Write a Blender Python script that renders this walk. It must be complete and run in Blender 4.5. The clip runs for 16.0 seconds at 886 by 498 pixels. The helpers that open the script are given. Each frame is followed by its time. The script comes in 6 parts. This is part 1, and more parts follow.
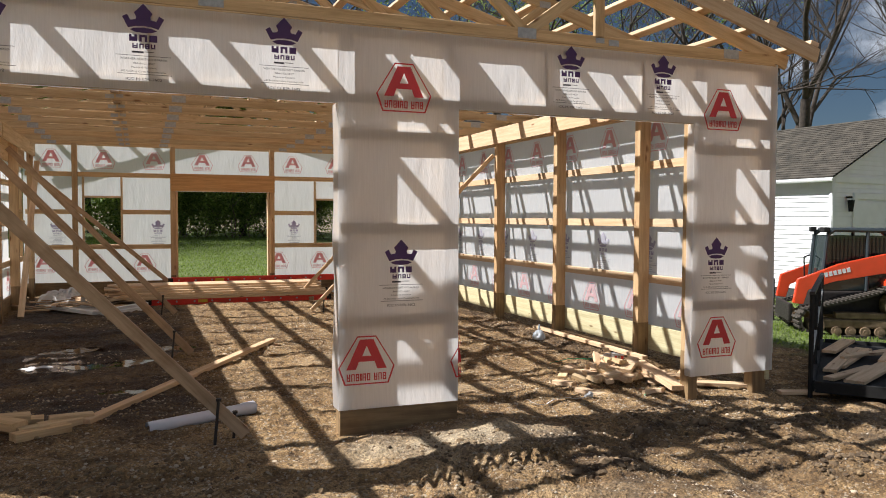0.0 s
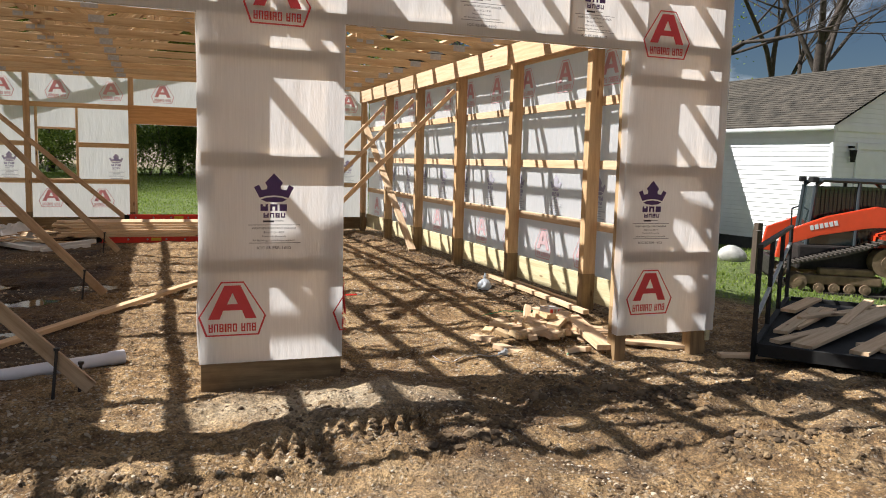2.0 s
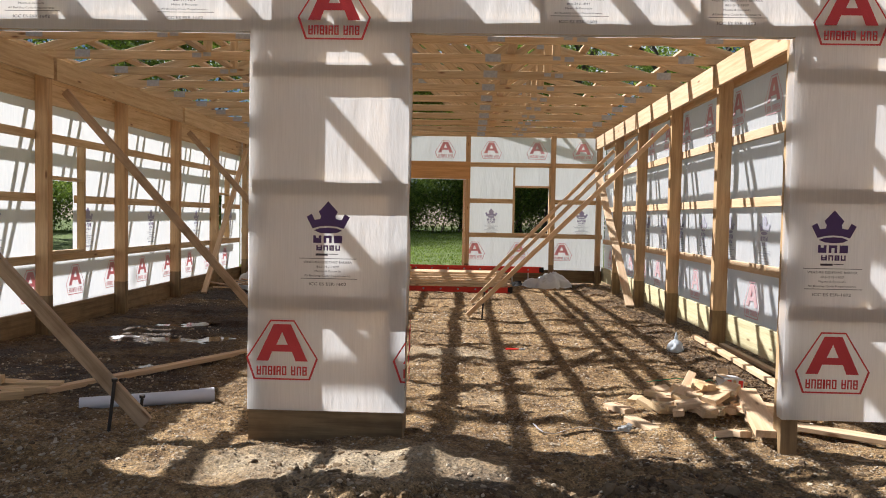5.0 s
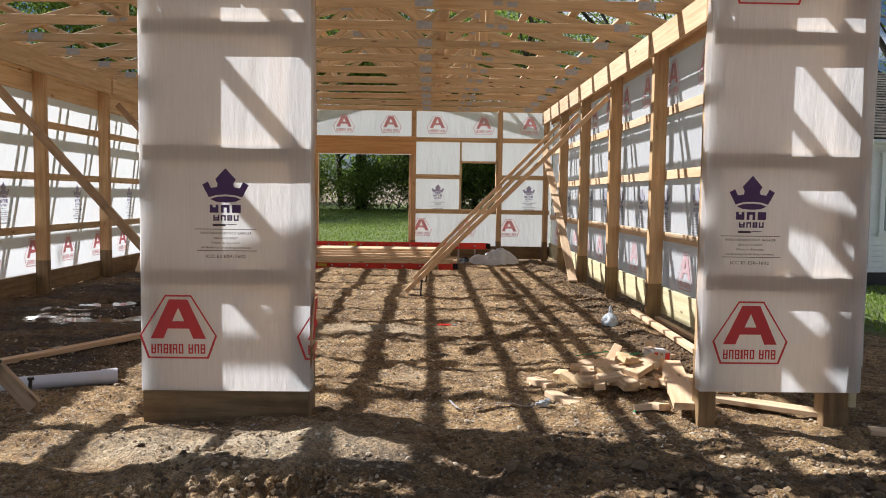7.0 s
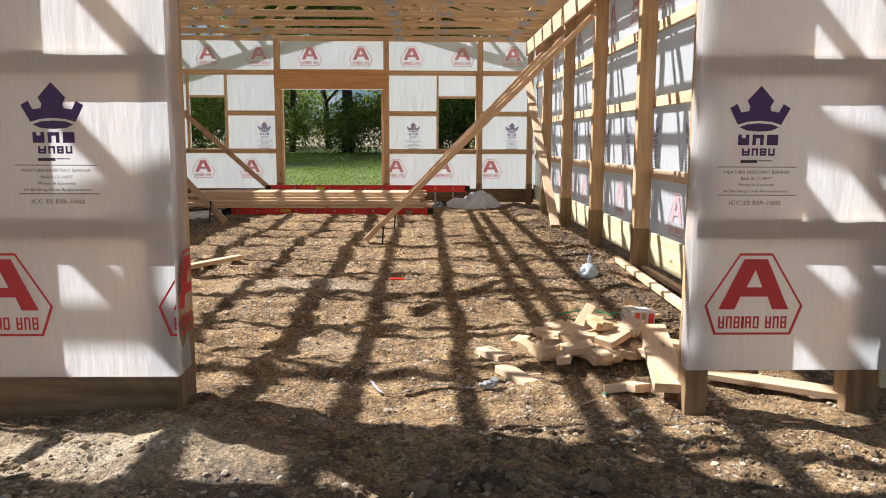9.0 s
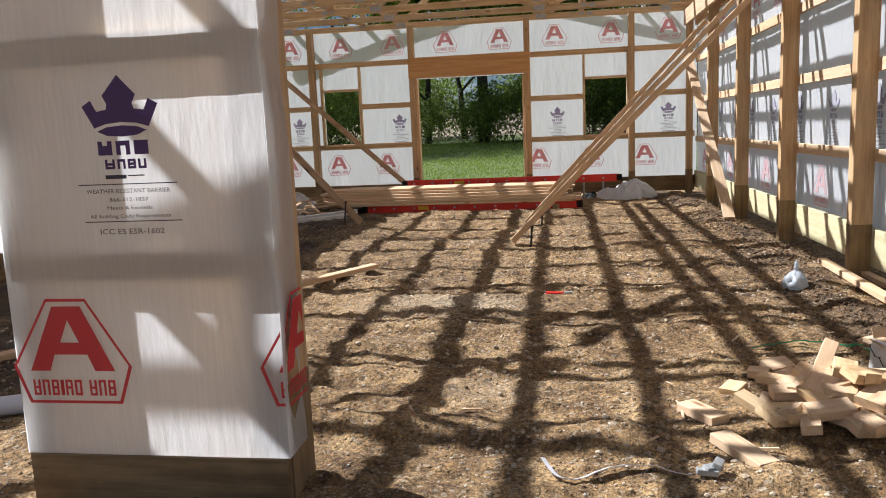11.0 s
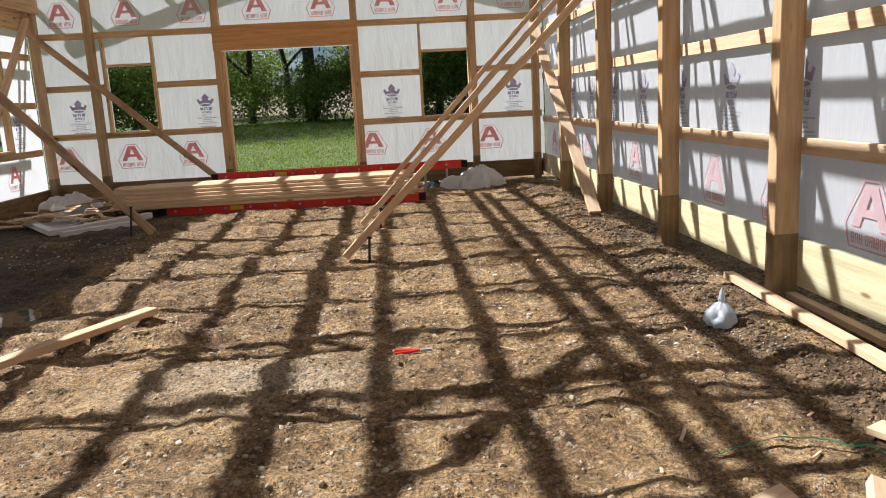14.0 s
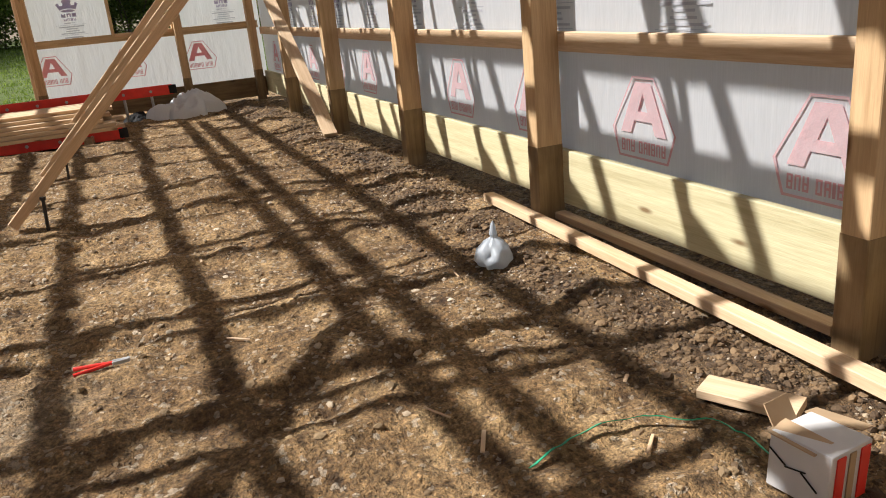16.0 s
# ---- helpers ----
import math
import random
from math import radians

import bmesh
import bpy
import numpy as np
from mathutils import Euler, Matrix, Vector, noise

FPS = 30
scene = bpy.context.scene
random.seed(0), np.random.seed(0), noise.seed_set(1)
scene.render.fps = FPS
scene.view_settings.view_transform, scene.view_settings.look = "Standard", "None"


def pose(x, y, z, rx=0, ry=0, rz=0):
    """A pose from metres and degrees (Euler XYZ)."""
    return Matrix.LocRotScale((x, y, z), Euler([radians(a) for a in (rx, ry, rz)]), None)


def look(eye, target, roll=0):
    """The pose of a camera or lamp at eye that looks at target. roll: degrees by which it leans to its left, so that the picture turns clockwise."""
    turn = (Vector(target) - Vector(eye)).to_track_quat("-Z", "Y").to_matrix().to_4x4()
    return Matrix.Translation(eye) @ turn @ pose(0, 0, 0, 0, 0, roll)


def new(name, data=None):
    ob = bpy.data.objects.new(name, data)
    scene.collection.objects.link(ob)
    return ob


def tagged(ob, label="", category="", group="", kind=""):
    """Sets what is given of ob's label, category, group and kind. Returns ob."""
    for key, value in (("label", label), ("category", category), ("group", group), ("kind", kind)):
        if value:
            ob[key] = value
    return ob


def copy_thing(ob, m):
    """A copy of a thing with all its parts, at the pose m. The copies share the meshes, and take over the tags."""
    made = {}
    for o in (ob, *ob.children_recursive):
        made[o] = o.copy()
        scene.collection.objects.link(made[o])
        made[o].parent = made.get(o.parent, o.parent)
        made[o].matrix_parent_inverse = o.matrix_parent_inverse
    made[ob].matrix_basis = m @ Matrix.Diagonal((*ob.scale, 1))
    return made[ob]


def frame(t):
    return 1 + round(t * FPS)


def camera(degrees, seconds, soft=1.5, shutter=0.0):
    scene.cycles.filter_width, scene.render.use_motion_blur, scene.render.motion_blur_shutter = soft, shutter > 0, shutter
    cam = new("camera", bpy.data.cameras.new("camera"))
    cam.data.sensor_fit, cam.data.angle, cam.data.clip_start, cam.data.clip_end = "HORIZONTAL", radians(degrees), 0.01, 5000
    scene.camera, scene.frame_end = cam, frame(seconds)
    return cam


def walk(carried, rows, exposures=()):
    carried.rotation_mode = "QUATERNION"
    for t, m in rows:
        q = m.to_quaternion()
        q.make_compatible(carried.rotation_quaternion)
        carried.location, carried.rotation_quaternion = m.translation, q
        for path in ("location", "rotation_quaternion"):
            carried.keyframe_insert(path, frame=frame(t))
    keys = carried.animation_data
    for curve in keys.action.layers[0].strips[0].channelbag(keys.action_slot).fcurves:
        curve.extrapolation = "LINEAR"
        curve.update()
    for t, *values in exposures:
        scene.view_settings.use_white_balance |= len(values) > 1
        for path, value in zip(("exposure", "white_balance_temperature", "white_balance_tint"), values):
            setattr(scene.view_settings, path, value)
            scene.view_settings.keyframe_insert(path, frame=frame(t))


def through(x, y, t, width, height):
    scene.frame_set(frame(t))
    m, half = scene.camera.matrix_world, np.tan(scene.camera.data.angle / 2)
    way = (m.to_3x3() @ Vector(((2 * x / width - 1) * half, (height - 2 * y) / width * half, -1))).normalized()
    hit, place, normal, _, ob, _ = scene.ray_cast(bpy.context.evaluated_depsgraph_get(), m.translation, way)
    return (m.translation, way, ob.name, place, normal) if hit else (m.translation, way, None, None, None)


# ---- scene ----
cam = camera(60.0, 16.0, soft=1.0)
PATH = [
    (0, (-5.284, -5.309, 1.542), (-4.55, -3.45, 1.463), 0.2),
    (0.5, (-5.028, -5.197, 1.544), (-4.285, -3.342, 1.457), -0.4),
    (1, (-4.769, -5.157, 1.511), (-4.053, -3.297, 1.352), 1.0),
    (1.5, (-4.481, -5.067, 1.483), (-3.773, -3.209, 1.27), 1.9),
    (2, (-4.216, -4.987, 1.481), (-3.521, -3.125, 1.259), 1.5),
    (2.5, (-3.924, -4.897, 1.451), (-3.406, -2.983, 1.189), 0.3),
    (3, (-3.647, -4.814, 1.427), (-3.252, -2.87, 1.169), -0.8),
    (3.5, (-3.377, -4.723, 1.389), (-3.034, -2.767, 1.153), 0.6),
    (4, (-3.089, -4.6, 1.347), (-2.991, -2.612, 1.148), 0.7),
    (4.2, (-2.993, -4.537, 1.328), (-2.966, -2.545, 1.156), 0.2),
    (6.3, (-2.513, -4.367, 1.3), (-2.609, -2.369, 1.269), 1.5),
    (6.5, (-2.494, -4.359, 1.292), (-2.548, -2.361, 1.231), 1.5),
    (7, (-2.421, -4.19, 1.251), (-2.383, -2.195, 1.116), 0.8),
    (7.5, (-2.267, -4.012, 1.223), (-2.054, -2.032, 1.04), 0.0),
    (8, (-2.113, -3.767, 1.187), (-1.897, -1.793, 0.946), -0.2),
    (8.5, (-2.053, -3.453, 1.18), (-1.936, -1.475, 0.908), -0.7),
    (9, (-2.023, -3.173, 1.163), (-1.978, -1.193, 0.884), 0.2),
    (9.5, (-2.055, -2.84, 1.194), (-2.194, -0.862, 0.932), -1.0),
    (10, (-2.185, -2.705, 1.178), (-2.426, -0.735, 0.931), -1.2),
    (12.3, (-2.205, -1.325, 1.208), (-2.562, 0.597, 0.789), -3.3),
    (12.5, (-2.240, -1.219, 1.221), (-2.604, 0.701, 0.796), -3.1),
    (13, (-2.320, -1.027, 1.243), (-2.577, 0.913, 0.831), -3.2),
    (13.5, (-2.308, -0.798, 1.228), (-2.324, 1.165, 0.846), -2.3),
    (14, (-2.258, -0.538, 1.235), (-2.149, 1.422, 0.853), -3.0),
    (14.5, (-2.189, -0.263, 1.219), (-1.838, 1.657, 0.786), -4.3),
    (15, (-2.13, -0.062, 1.197), (-1.568, 1.795, 0.71), -4.2),
    (15.5, (-2.06, 0.142, 1.192), (-1.46, 1.972, 0.652), -4.2),
    (16, (-2.014, 0.354, 1.158), (-1.302, 2.111, 0.523), -5.4),
]
walk(cam, [(t, look(eye, target, roll)) for t, eye, target, roll in PATH],
     exposures=((0.0, 0.80, 6000, 10), (1.5, 0.92, 6100, 10), (4.0, 1.00, 6000, 10), (6.5, 0.86, 5780, 10), (8.0, 1.12, 5800, 10), (9.0, 1.16, 5760, 10), (10.0, 0.92, 5720, 10), (12.5, 0.97, 5640, 10), (14.5, 0.92, 5860, 10), (16.0, 0.80, 6080, 10)))

# ---- world, sun ----
SUN_DIR = Vector((-0.885, 0.37, 1.0)).normalized()
world = bpy.data.worlds.new("sky")
scene.world = world
world.use_nodes = True
wn, wl = world.node_tree.nodes, world.node_tree.links
sky = wn.new("ShaderNodeTexSky")
sky.sky_type = "NISHITA"
sky.sun_disc = False
sky.sun_elevation = math.asin(SUN_DIR.z)
sky.sun_rotation = math.atan2(SUN_DIR.x, SUN_DIR.y)
sky.air_density, sky.dust_density, sky.ozone_density = 1.0, 0.15, 3.5
wtc = wn.new("ShaderNodeTexCoord")
wmap = wn.new("ShaderNodeMapping")
wmap.inputs["Scale"].default_value = (1.6, 1.6, 4.0)
wno = wn.new("ShaderNodeTexNoise")
wno.inputs["Scale"].default_value = 2.6
wno.inputs["Detail"].default_value = 7
wramp = wn.new("ShaderNodeValToRGB")
wramp.color_ramp.elements[0].position = 0.49
wramp.color_ramp.elements[1].position = 0.64
wmix = wn.new("ShaderNodeMix")
wmix.data_type = "RGBA"
wmix.inputs[7].default_value = (25.0, 25.3, 26.0, 1)
wl.new(wtc.outputs["Generated"], wmap.inputs[0])
wl.new(wmap.outputs[0], wno.inputs["Vector"])
wl.new(wno.outputs["Fac"], wramp.inputs[0])
wl.new(wramp.outputs[0], wmix.inputs[0])
wl.new(sky.outputs[0], wmix.inputs[6])
wl.new(wmix.outputs[2], wn["Background"].inputs[0])
wn["Background"].inputs[1].default_value = 0.020
sun_data = bpy.data.lights.new("sun", "SUN")
sun_data.energy, sun_data.angle, sun_data.color = 5.0, radians(0.5), (1.0, 0.95, 0.88)
sun = new("sun", sun_data)
sun.matrix_world = look(SUN_DIR * 40, (0, 0, 0))


# ---- materials ----
def mat_base(name, rough=0.7, metal=0.0):
    m = bpy.data.materials.new(name)
    m.use_nodes = True
    b = m.node_tree.nodes["Principled BSDF"]
    b.inputs["Roughness"].default_value = rough
    b.inputs["Metallic"].default_value = metal
    return m, m.node_tree.nodes, m.node_tree.links, b


def ramp_node(n, stops):
    r = n.new("ShaderNodeValToRGB")
    els = r.color_ramp.elements
    while len(els) < len(stops):
        els.new(0.5)
    for e, (p, c) in zip(els, stops):
        e.position, e.color = p, (*c, 1)
    return r


def noise_node(n, l, coord, scale, detail=4, stretch=None, rough=0.55):
    t = n.new("ShaderNodeTexNoise")
    t.inputs["Scale"].default_value = scale
    t.inputs["Detail"].default_value = detail
    t.inputs["Roughness"].default_value = rough
    if stretch:
        mp = n.new("ShaderNodeMapping")
        mp.inputs["Scale"].default_value = stretch
        l.new(coord, mp.inputs[0])
        coord = mp.outputs[0]
    l.new(coord, t.inputs["Vector"])
    return t


def bump_node(n, l, b, height, dist, strength=1.0):
    k = n.new("ShaderNodeBump")
    k.inputs["Distance"].default_value = dist
    k.inputs["Strength"].default_value = strength
    l.new(height, k.inputs["Height"])
    l.new(k.outputs[0], b.inputs["Normal"])
    return k


def mixc(n, l, fac, a, b, mode="MIX"):
    x = n.new("ShaderNodeMix")
    x.data_type, x.blend_type = "RGBA", mode
    for src, i in ((fac, 0), (a, 6), (b, 7)):
        if isinstance(src, (int, float)):
            x.inputs[i].default_value = src
        elif isinstance(src, tuple):
            x.inputs[i].default_value = (*src, 1)
        else:
            l.new(src, x.inputs[i])
    return x.outputs[2]


def wood_mat(name, light, dark, rough=0.75, knots=True, dirt=0.0):
    """Sawn lumber with its grain along the piece's own x axis."""
    m, n, l, b = mat_base(name, rough)
    tc, oi = n.new("ShaderNodeTexCoord"), n.new("ShaderNodeObjectInfo")
    off = n.new("ShaderNodeVectorMath")
    off.operation = "ADD"
    sc = n.new("ShaderNodeVectorMath")
    sc.operation = "SCALE"
    comb = n.new("ShaderNodeCombineXYZ")
    for i in range(3):
        l.new(oi.outputs["Random"], comb.inputs[i])
    l.new(comb.outputs[0], sc.inputs[0])
    sc.inputs["Scale"].default_value = 37.0
    l.new(tc.outputs["Object"], off.inputs[0])
    l.new(sc.outputs[0], off.inputs[1])
    grain = noise_node(n, l, off.outputs[0], 1.0, 6, (1.6, 26, 26), 0.6)
    fine = noise_node(n, l, off.outputs[0], 1.0, 3, (9, 190, 190))
    col = ramp_node(n, [(0.3, dark), (0.55, light), (0.75, tuple(min(1, c * 1.12) for c in light))])
    l.new(grain.outputs["Fac"], col.inputs[0])
    fr = ramp_node(n, [(0.3, (0.78, 0.74, 0.7)), (0.7, (1, 1, 1))])
    l.new(fine.outputs["Fac"], fr.inputs[0])
    c = mixc(n, l, 0.7, col.outputs[0], fr.outputs[0], "MULTIPLY")
    if knots:
        vo = n.new("ShaderNodeTexVoronoi")
        vo.inputs["Scale"].default_value = 1.0
        mp = n.new("ShaderNodeMapping")
        mp.inputs["Scale"].default_value = (2.2, 8, 8)
        l.new(off.outputs[0], mp.inputs[0])
        l.new(mp.outputs[0], vo.inputs["Vector"])
        kr = ramp_node(n, [(0.05, (0.32, 0.2, 0.12)), (0.13, (1, 1, 1))])
        l.new(vo.outputs["Distance"], kr.inputs[0])
        c = mixc(n, l, 0.9, c, kr.outputs[0], "MULTIPLY")
    tint = ramp_node(n, [(0.0, (0.78, 0.76, 0.72)), (0.5, (1, 0.97, 0.93)), (1.0, (1.0, 0.9, 0.78))])
    l.new(oi.outputs["Random"], tint.inputs[0])
    c = mixc(n, l, 0.8, c, tint.outputs[0], "MULTIPLY")
    if dirt:
        dn = noise_node(n, l, off.outputs[0], 5.0, 5)
        dr = ramp_node(n, [(0.45, (1, 1, 1)), (0.7, (0.5, 0.42, 0.33))])
        l.new(dn.outputs["Fac"], dr.inputs[0])
        c = mixc(n, l, dirt, c, dr.outputs[0], "MULTIPLY")
    l.new(c, b.inputs["Base Color"])
    bump_node(n, l, b, fine.outputs["Fac"], 0.0015, 0.6)
    return m


pine = wood_mat("new pine", (0.68, 0.51, 0.30), (0.50, 0.34, 0.17))
pine_pale = wood_mat("pale pine", (0.71, 0.53, 0.35), (0.56, 0.39, 0.23))
pine_old = wood_mat("grey brown brace wood", (0.50, 0.36, 0.23), (0.34, 0.23, 0.13), dirt=0.6)
treated = wood_mat("green treated wood", (0.62, 0.57, 0.36), (0.52, 0.47, 0.28))
treated_dark = wood_mat("brown treated wood", (0.29, 0.20, 0.10), (0.17, 0.11, 0.055), dirt=0.5)
post_wood = wood_mat("post wood", (0.58, 0.40, 0.22), (0.42, 0.27, 0.13))
lvl_wood = wood_mat("header wood", (0.62, 0.36, 0.15), (0.48, 0.26, 0.1))


def plain(name, color, rough=0.6, metal=0.0, var=0.25, scale=8.0, bump=0.0, coat=0.0):
    m, n, l, b = mat_base(name, rough, metal)
    tc = n.new("ShaderNodeTexCoord")
    a = noise_node(n, l, tc.outputs["Object"], scale, 5)
    r = ramp_node(n, [(0.3, tuple(c * (1 - var) for c in color)), (0.65, color)])
    l.new(a.outputs["Fac"], r.inputs[0])
    l.new(r.outputs[0], b.inputs["Base Color"])
    if coat:
        b.inputs["Coat Weight"].default_value = coat
    if bump:
        f = noise_node(n, l, tc.outputs["Object"], scale * 9, 3)
        bump_node(n, l, b, f.outputs["Fac"], bump)
    return m


def sheet_mat(name, color, through, see, gloss=0.04):
    """Thin sheet that lets light through: diffuse and translucent."""
    m = bpy.data.materials.new(name)
    m.use_nodes = True
    n, l = m.node_tree.nodes, m.node_tree.links
    n.remove(n["Principled BSDF"])
    tc = n.new("ShaderNodeTexCoord")
    weave = noise_node(n, l, tc.outputs["Object"], 1.0, 3, (160, 160, 5))
    soft = noise_node(n, l, tc.outputs["Object"], 1.0, 5, (6.5, 6.5, 1.6))
    wr = ramp_node(n, [(0.25, (0.91, 0.91, 0.91)), (0.7, (1, 1, 1))])
    l.new(weave.outputs["Fac"], wr.inputs[0])
    c = mixc(n, l, 1.0, color, wr.outputs[0], "MULTIPLY")
    bp = n.new("ShaderNodeBump")
    bp.inputs["Distance"].default_value = 0.03
    bp.inputs["Strength"].default_value = 0.4
    l.new(soft.outputs["Fac"], bp.inputs["Height"])
    d, t, g = n.new("ShaderNodeBsdfDiffuse"), n.new("ShaderNodeBsdfTranslucent"), n.new("ShaderNodeBsdfGlossy")
    g.inputs["Roughness"].default_value = 0.45
    l.new(c, d.inputs["Color"])
    l.new(mixc(n, l, 1.0, through, wr.outputs[0], "MULTIPLY"), t.inputs["Color"])
    m1, m2 = n.new("ShaderNodeMixShader"), n.new("ShaderNodeMixShader")
    m1.inputs[0].default_value = see
    m2.inputs[0].default_value = gloss
    l.new(d.outputs[0], m1.inputs[1])
    l.new(t.outputs[0], m1.inputs[2])
    l.new(m1.outputs[0], m2.inputs[1])
    l.new(g.outputs[0], m2.inputs[2])
    for s in (d, t, g):
        l.new(bp.outputs[0], s.inputs["Normal"])
    l.new(m2.outputs[0], n["Material Output"].inputs[0])
    return m


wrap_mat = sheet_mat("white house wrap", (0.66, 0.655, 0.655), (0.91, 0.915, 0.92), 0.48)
# same sheeting as wrap_mat, its colours raised to carry the front's brighter light
lit_front_wrap = sheet_mat("white house wrap, lit tone for piers and header", (0.84, 0.83, 0.83), (0.93, 0.915, 0.90), 0.72)
ink_red = sheet_mat("red ink", (0.62, 0.05, 0.055), (0.55, 0.05, 0.05), 0.25)
ink_purple = sheet_mat("purple ink", (0.085, 0.035, 0.13), (0.06, 0.02, 0.10), 0.25)
ink_black = sheet_mat("black ink", (0.05, 0.045, 0.06), (0.04, 0.03, 0.04), 0.2)
faint_red = sheet_mat("red ink seen through the sheet", (0.69, 0.58, 0.59), (0.80, 0.18, 0.20), 0.5)
faint_purple = sheet_mat("purple ink seen through the sheet", (0.64, 0.63, 0.67), (0.22, 0.17, 0.38), 0.5)
faint_grey = sheet_mat("black ink seen through the sheet", (0.62, 0.62, 0.64), (0.45, 0.45, 0.52), 0.5)
plastic_film = sheet_mat("crumpled plastic film", (0.80, 0.80, 0.80), (0.85, 0.85, 0.85), 0.35, 0.14)
bag_film = sheet_mat("thin grey-blue bag film", (0.55, 0.58, 0.61), (0.6, 0.64, 0.68), 0.45, 0.04)
steel = plain("galvanised plate", (0.46, 0.46, 0.45), 0.5, 0.4, 0.3, 30)
dark_steel = plain("dark rusty steel", (0.05, 0.042, 0.038), 0.6, 0.5, 0.4, 14, 0.002)
black_paint = plain("worn black paint", (0.022, 0.021, 0.02), 0.8, 0.0, 0.4, 10, 0.001)
black_paint.node_tree.nodes["Principled BSDF"].inputs["Specular IOR Level"].default_value = 0.2
pvc = plain("white pvc", (0.72, 0.70, 0.72), 0.35, 0, 0.12, 6)
red_rail = plain("red fibreglass", (0.80, 0.035, 0.02), 0.4, 0, 0.2, 9)
orange_paint = plain("orange machine paint", (0.80, 0.075, 0.02), 0.32, 0, 0.12, 5, 0.0, 0.4)
white_paint = plain("white paint", (0.78, 0.78, 0.78), 0.55, 0, 0.08, 3)
grey_paint = plain("grey shutter paint", (0.30, 0.32, 0.31), 0.6, 0, 0.2, 6)
card = plain("cardboard", (0.48, 0.33, 0.19), 0.8, 0, 0.15, 9)
rubber = plain("muddy rubber", (0.06, 0.048, 0.036), 0.85, 0, 0.5, 9, 0.004)
mud = plain("dried mud", (0.25, 0.17, 0.10), 0.95, 0, 0.5, 7, 0.01)
stone_mat = plain("pale field stone", (0.5, 0.48, 0.44), 0.85, 0, 0.35, 6, 0.01)
green_strap = plain("green strap", (0.02, 0.42, 0.22), 0.4, 0, 0.15, 8)
yellow_tag = plain("yellow label", (0.75, 0.5, 0.03), 0.5, 0, 0.1, 8)
cab_dark = plain("dark grey cab paint", (0.045, 0.055, 0.062), 0.35, 0, 0.2, 5)
vinyl_white = plain("off-white vinyl", (0.66, 0.64, 0.62), 0.5, 0, 0.15, 5)
bark = plain("bark", (0.075, 0.058, 0.046), 0.95, 0, 0.5, 6, 0.02)
bark_dark = plain("dark bark", (0.06, 0.048, 0.04), 0.95, 0, 0.5, 6, 0.02)


def leaf_mat(name, a, b_):
    m, n, l, b = mat_base(name, 0.6)
    g = n.new("ShaderNodeNewGeometry")
    r = ramp_node(n, [(0.0, a), (1.0, b_)])
    l.new(g.outputs["Random Per Island"], r.inputs[0])
    l.new(r.outputs[0], b.inputs["Base Color"])
    t = n.new("ShaderNodeBsdfTranslucent")
    l.new(r.outputs[0], t.inputs[0])
    x = n.new("ShaderNodeMixShader")
    x.inputs[0].default_value = 0.5
    l.new(b.outputs[0], x.inputs[1])
    l.new(t.outputs[0], x.inputs[2])
    l.new(x.outputs[0], n["Material Output"].inputs[0])
    return m


leaf = leaf_mat("spring leaves", (0.11, 0.19, 0.018), (0.30, 0.37, 0.06))
leaf_deep = leaf_mat("hedge leaves", (0.06, 0.11, 0.012), (0.24, 0.30, 0.05))
grass_mat = leaf_mat("grass blades", (0.12, 0.19, 0.022), (0.27, 0.34, 0.06))
twig_mat = plain("dead twigs", (0.16, 0.11, 0.08), 0.9, 0, 0.4, 8)

glass_mat, _n, _l, _b = mat_base("tinted glass", 0.05)
_b.inputs["Base Color"].default_value = (0.02, 0.03, 0.03, 1)
_b.inputs["Specular IOR Level"].default_value = 0.8
water_mat, _n, _l, _b = mat_base("muddy water", 0.03)
_b.inputs["Base Color"].default_value = (0.06, 0.04, 0.025, 1)
_b.inputs["IOR"].default_value = 1.33
_t = _n.new("ShaderNodeTexCoord")
bump_node(_n, _l, _b, noise_node(_n, _l, _t.outputs["Object"], 9, 2).outputs["Fac"], 0.004, 0.3)


def voronoi_node(n, l, coord, scale, feature="F1"):
    v = n.new("ShaderNodeTexVoronoi")
    v.feature = feature
    v.inputs["Scale"].default_value = scale
    l.new(coord, v.inputs["Vector"])
    return v


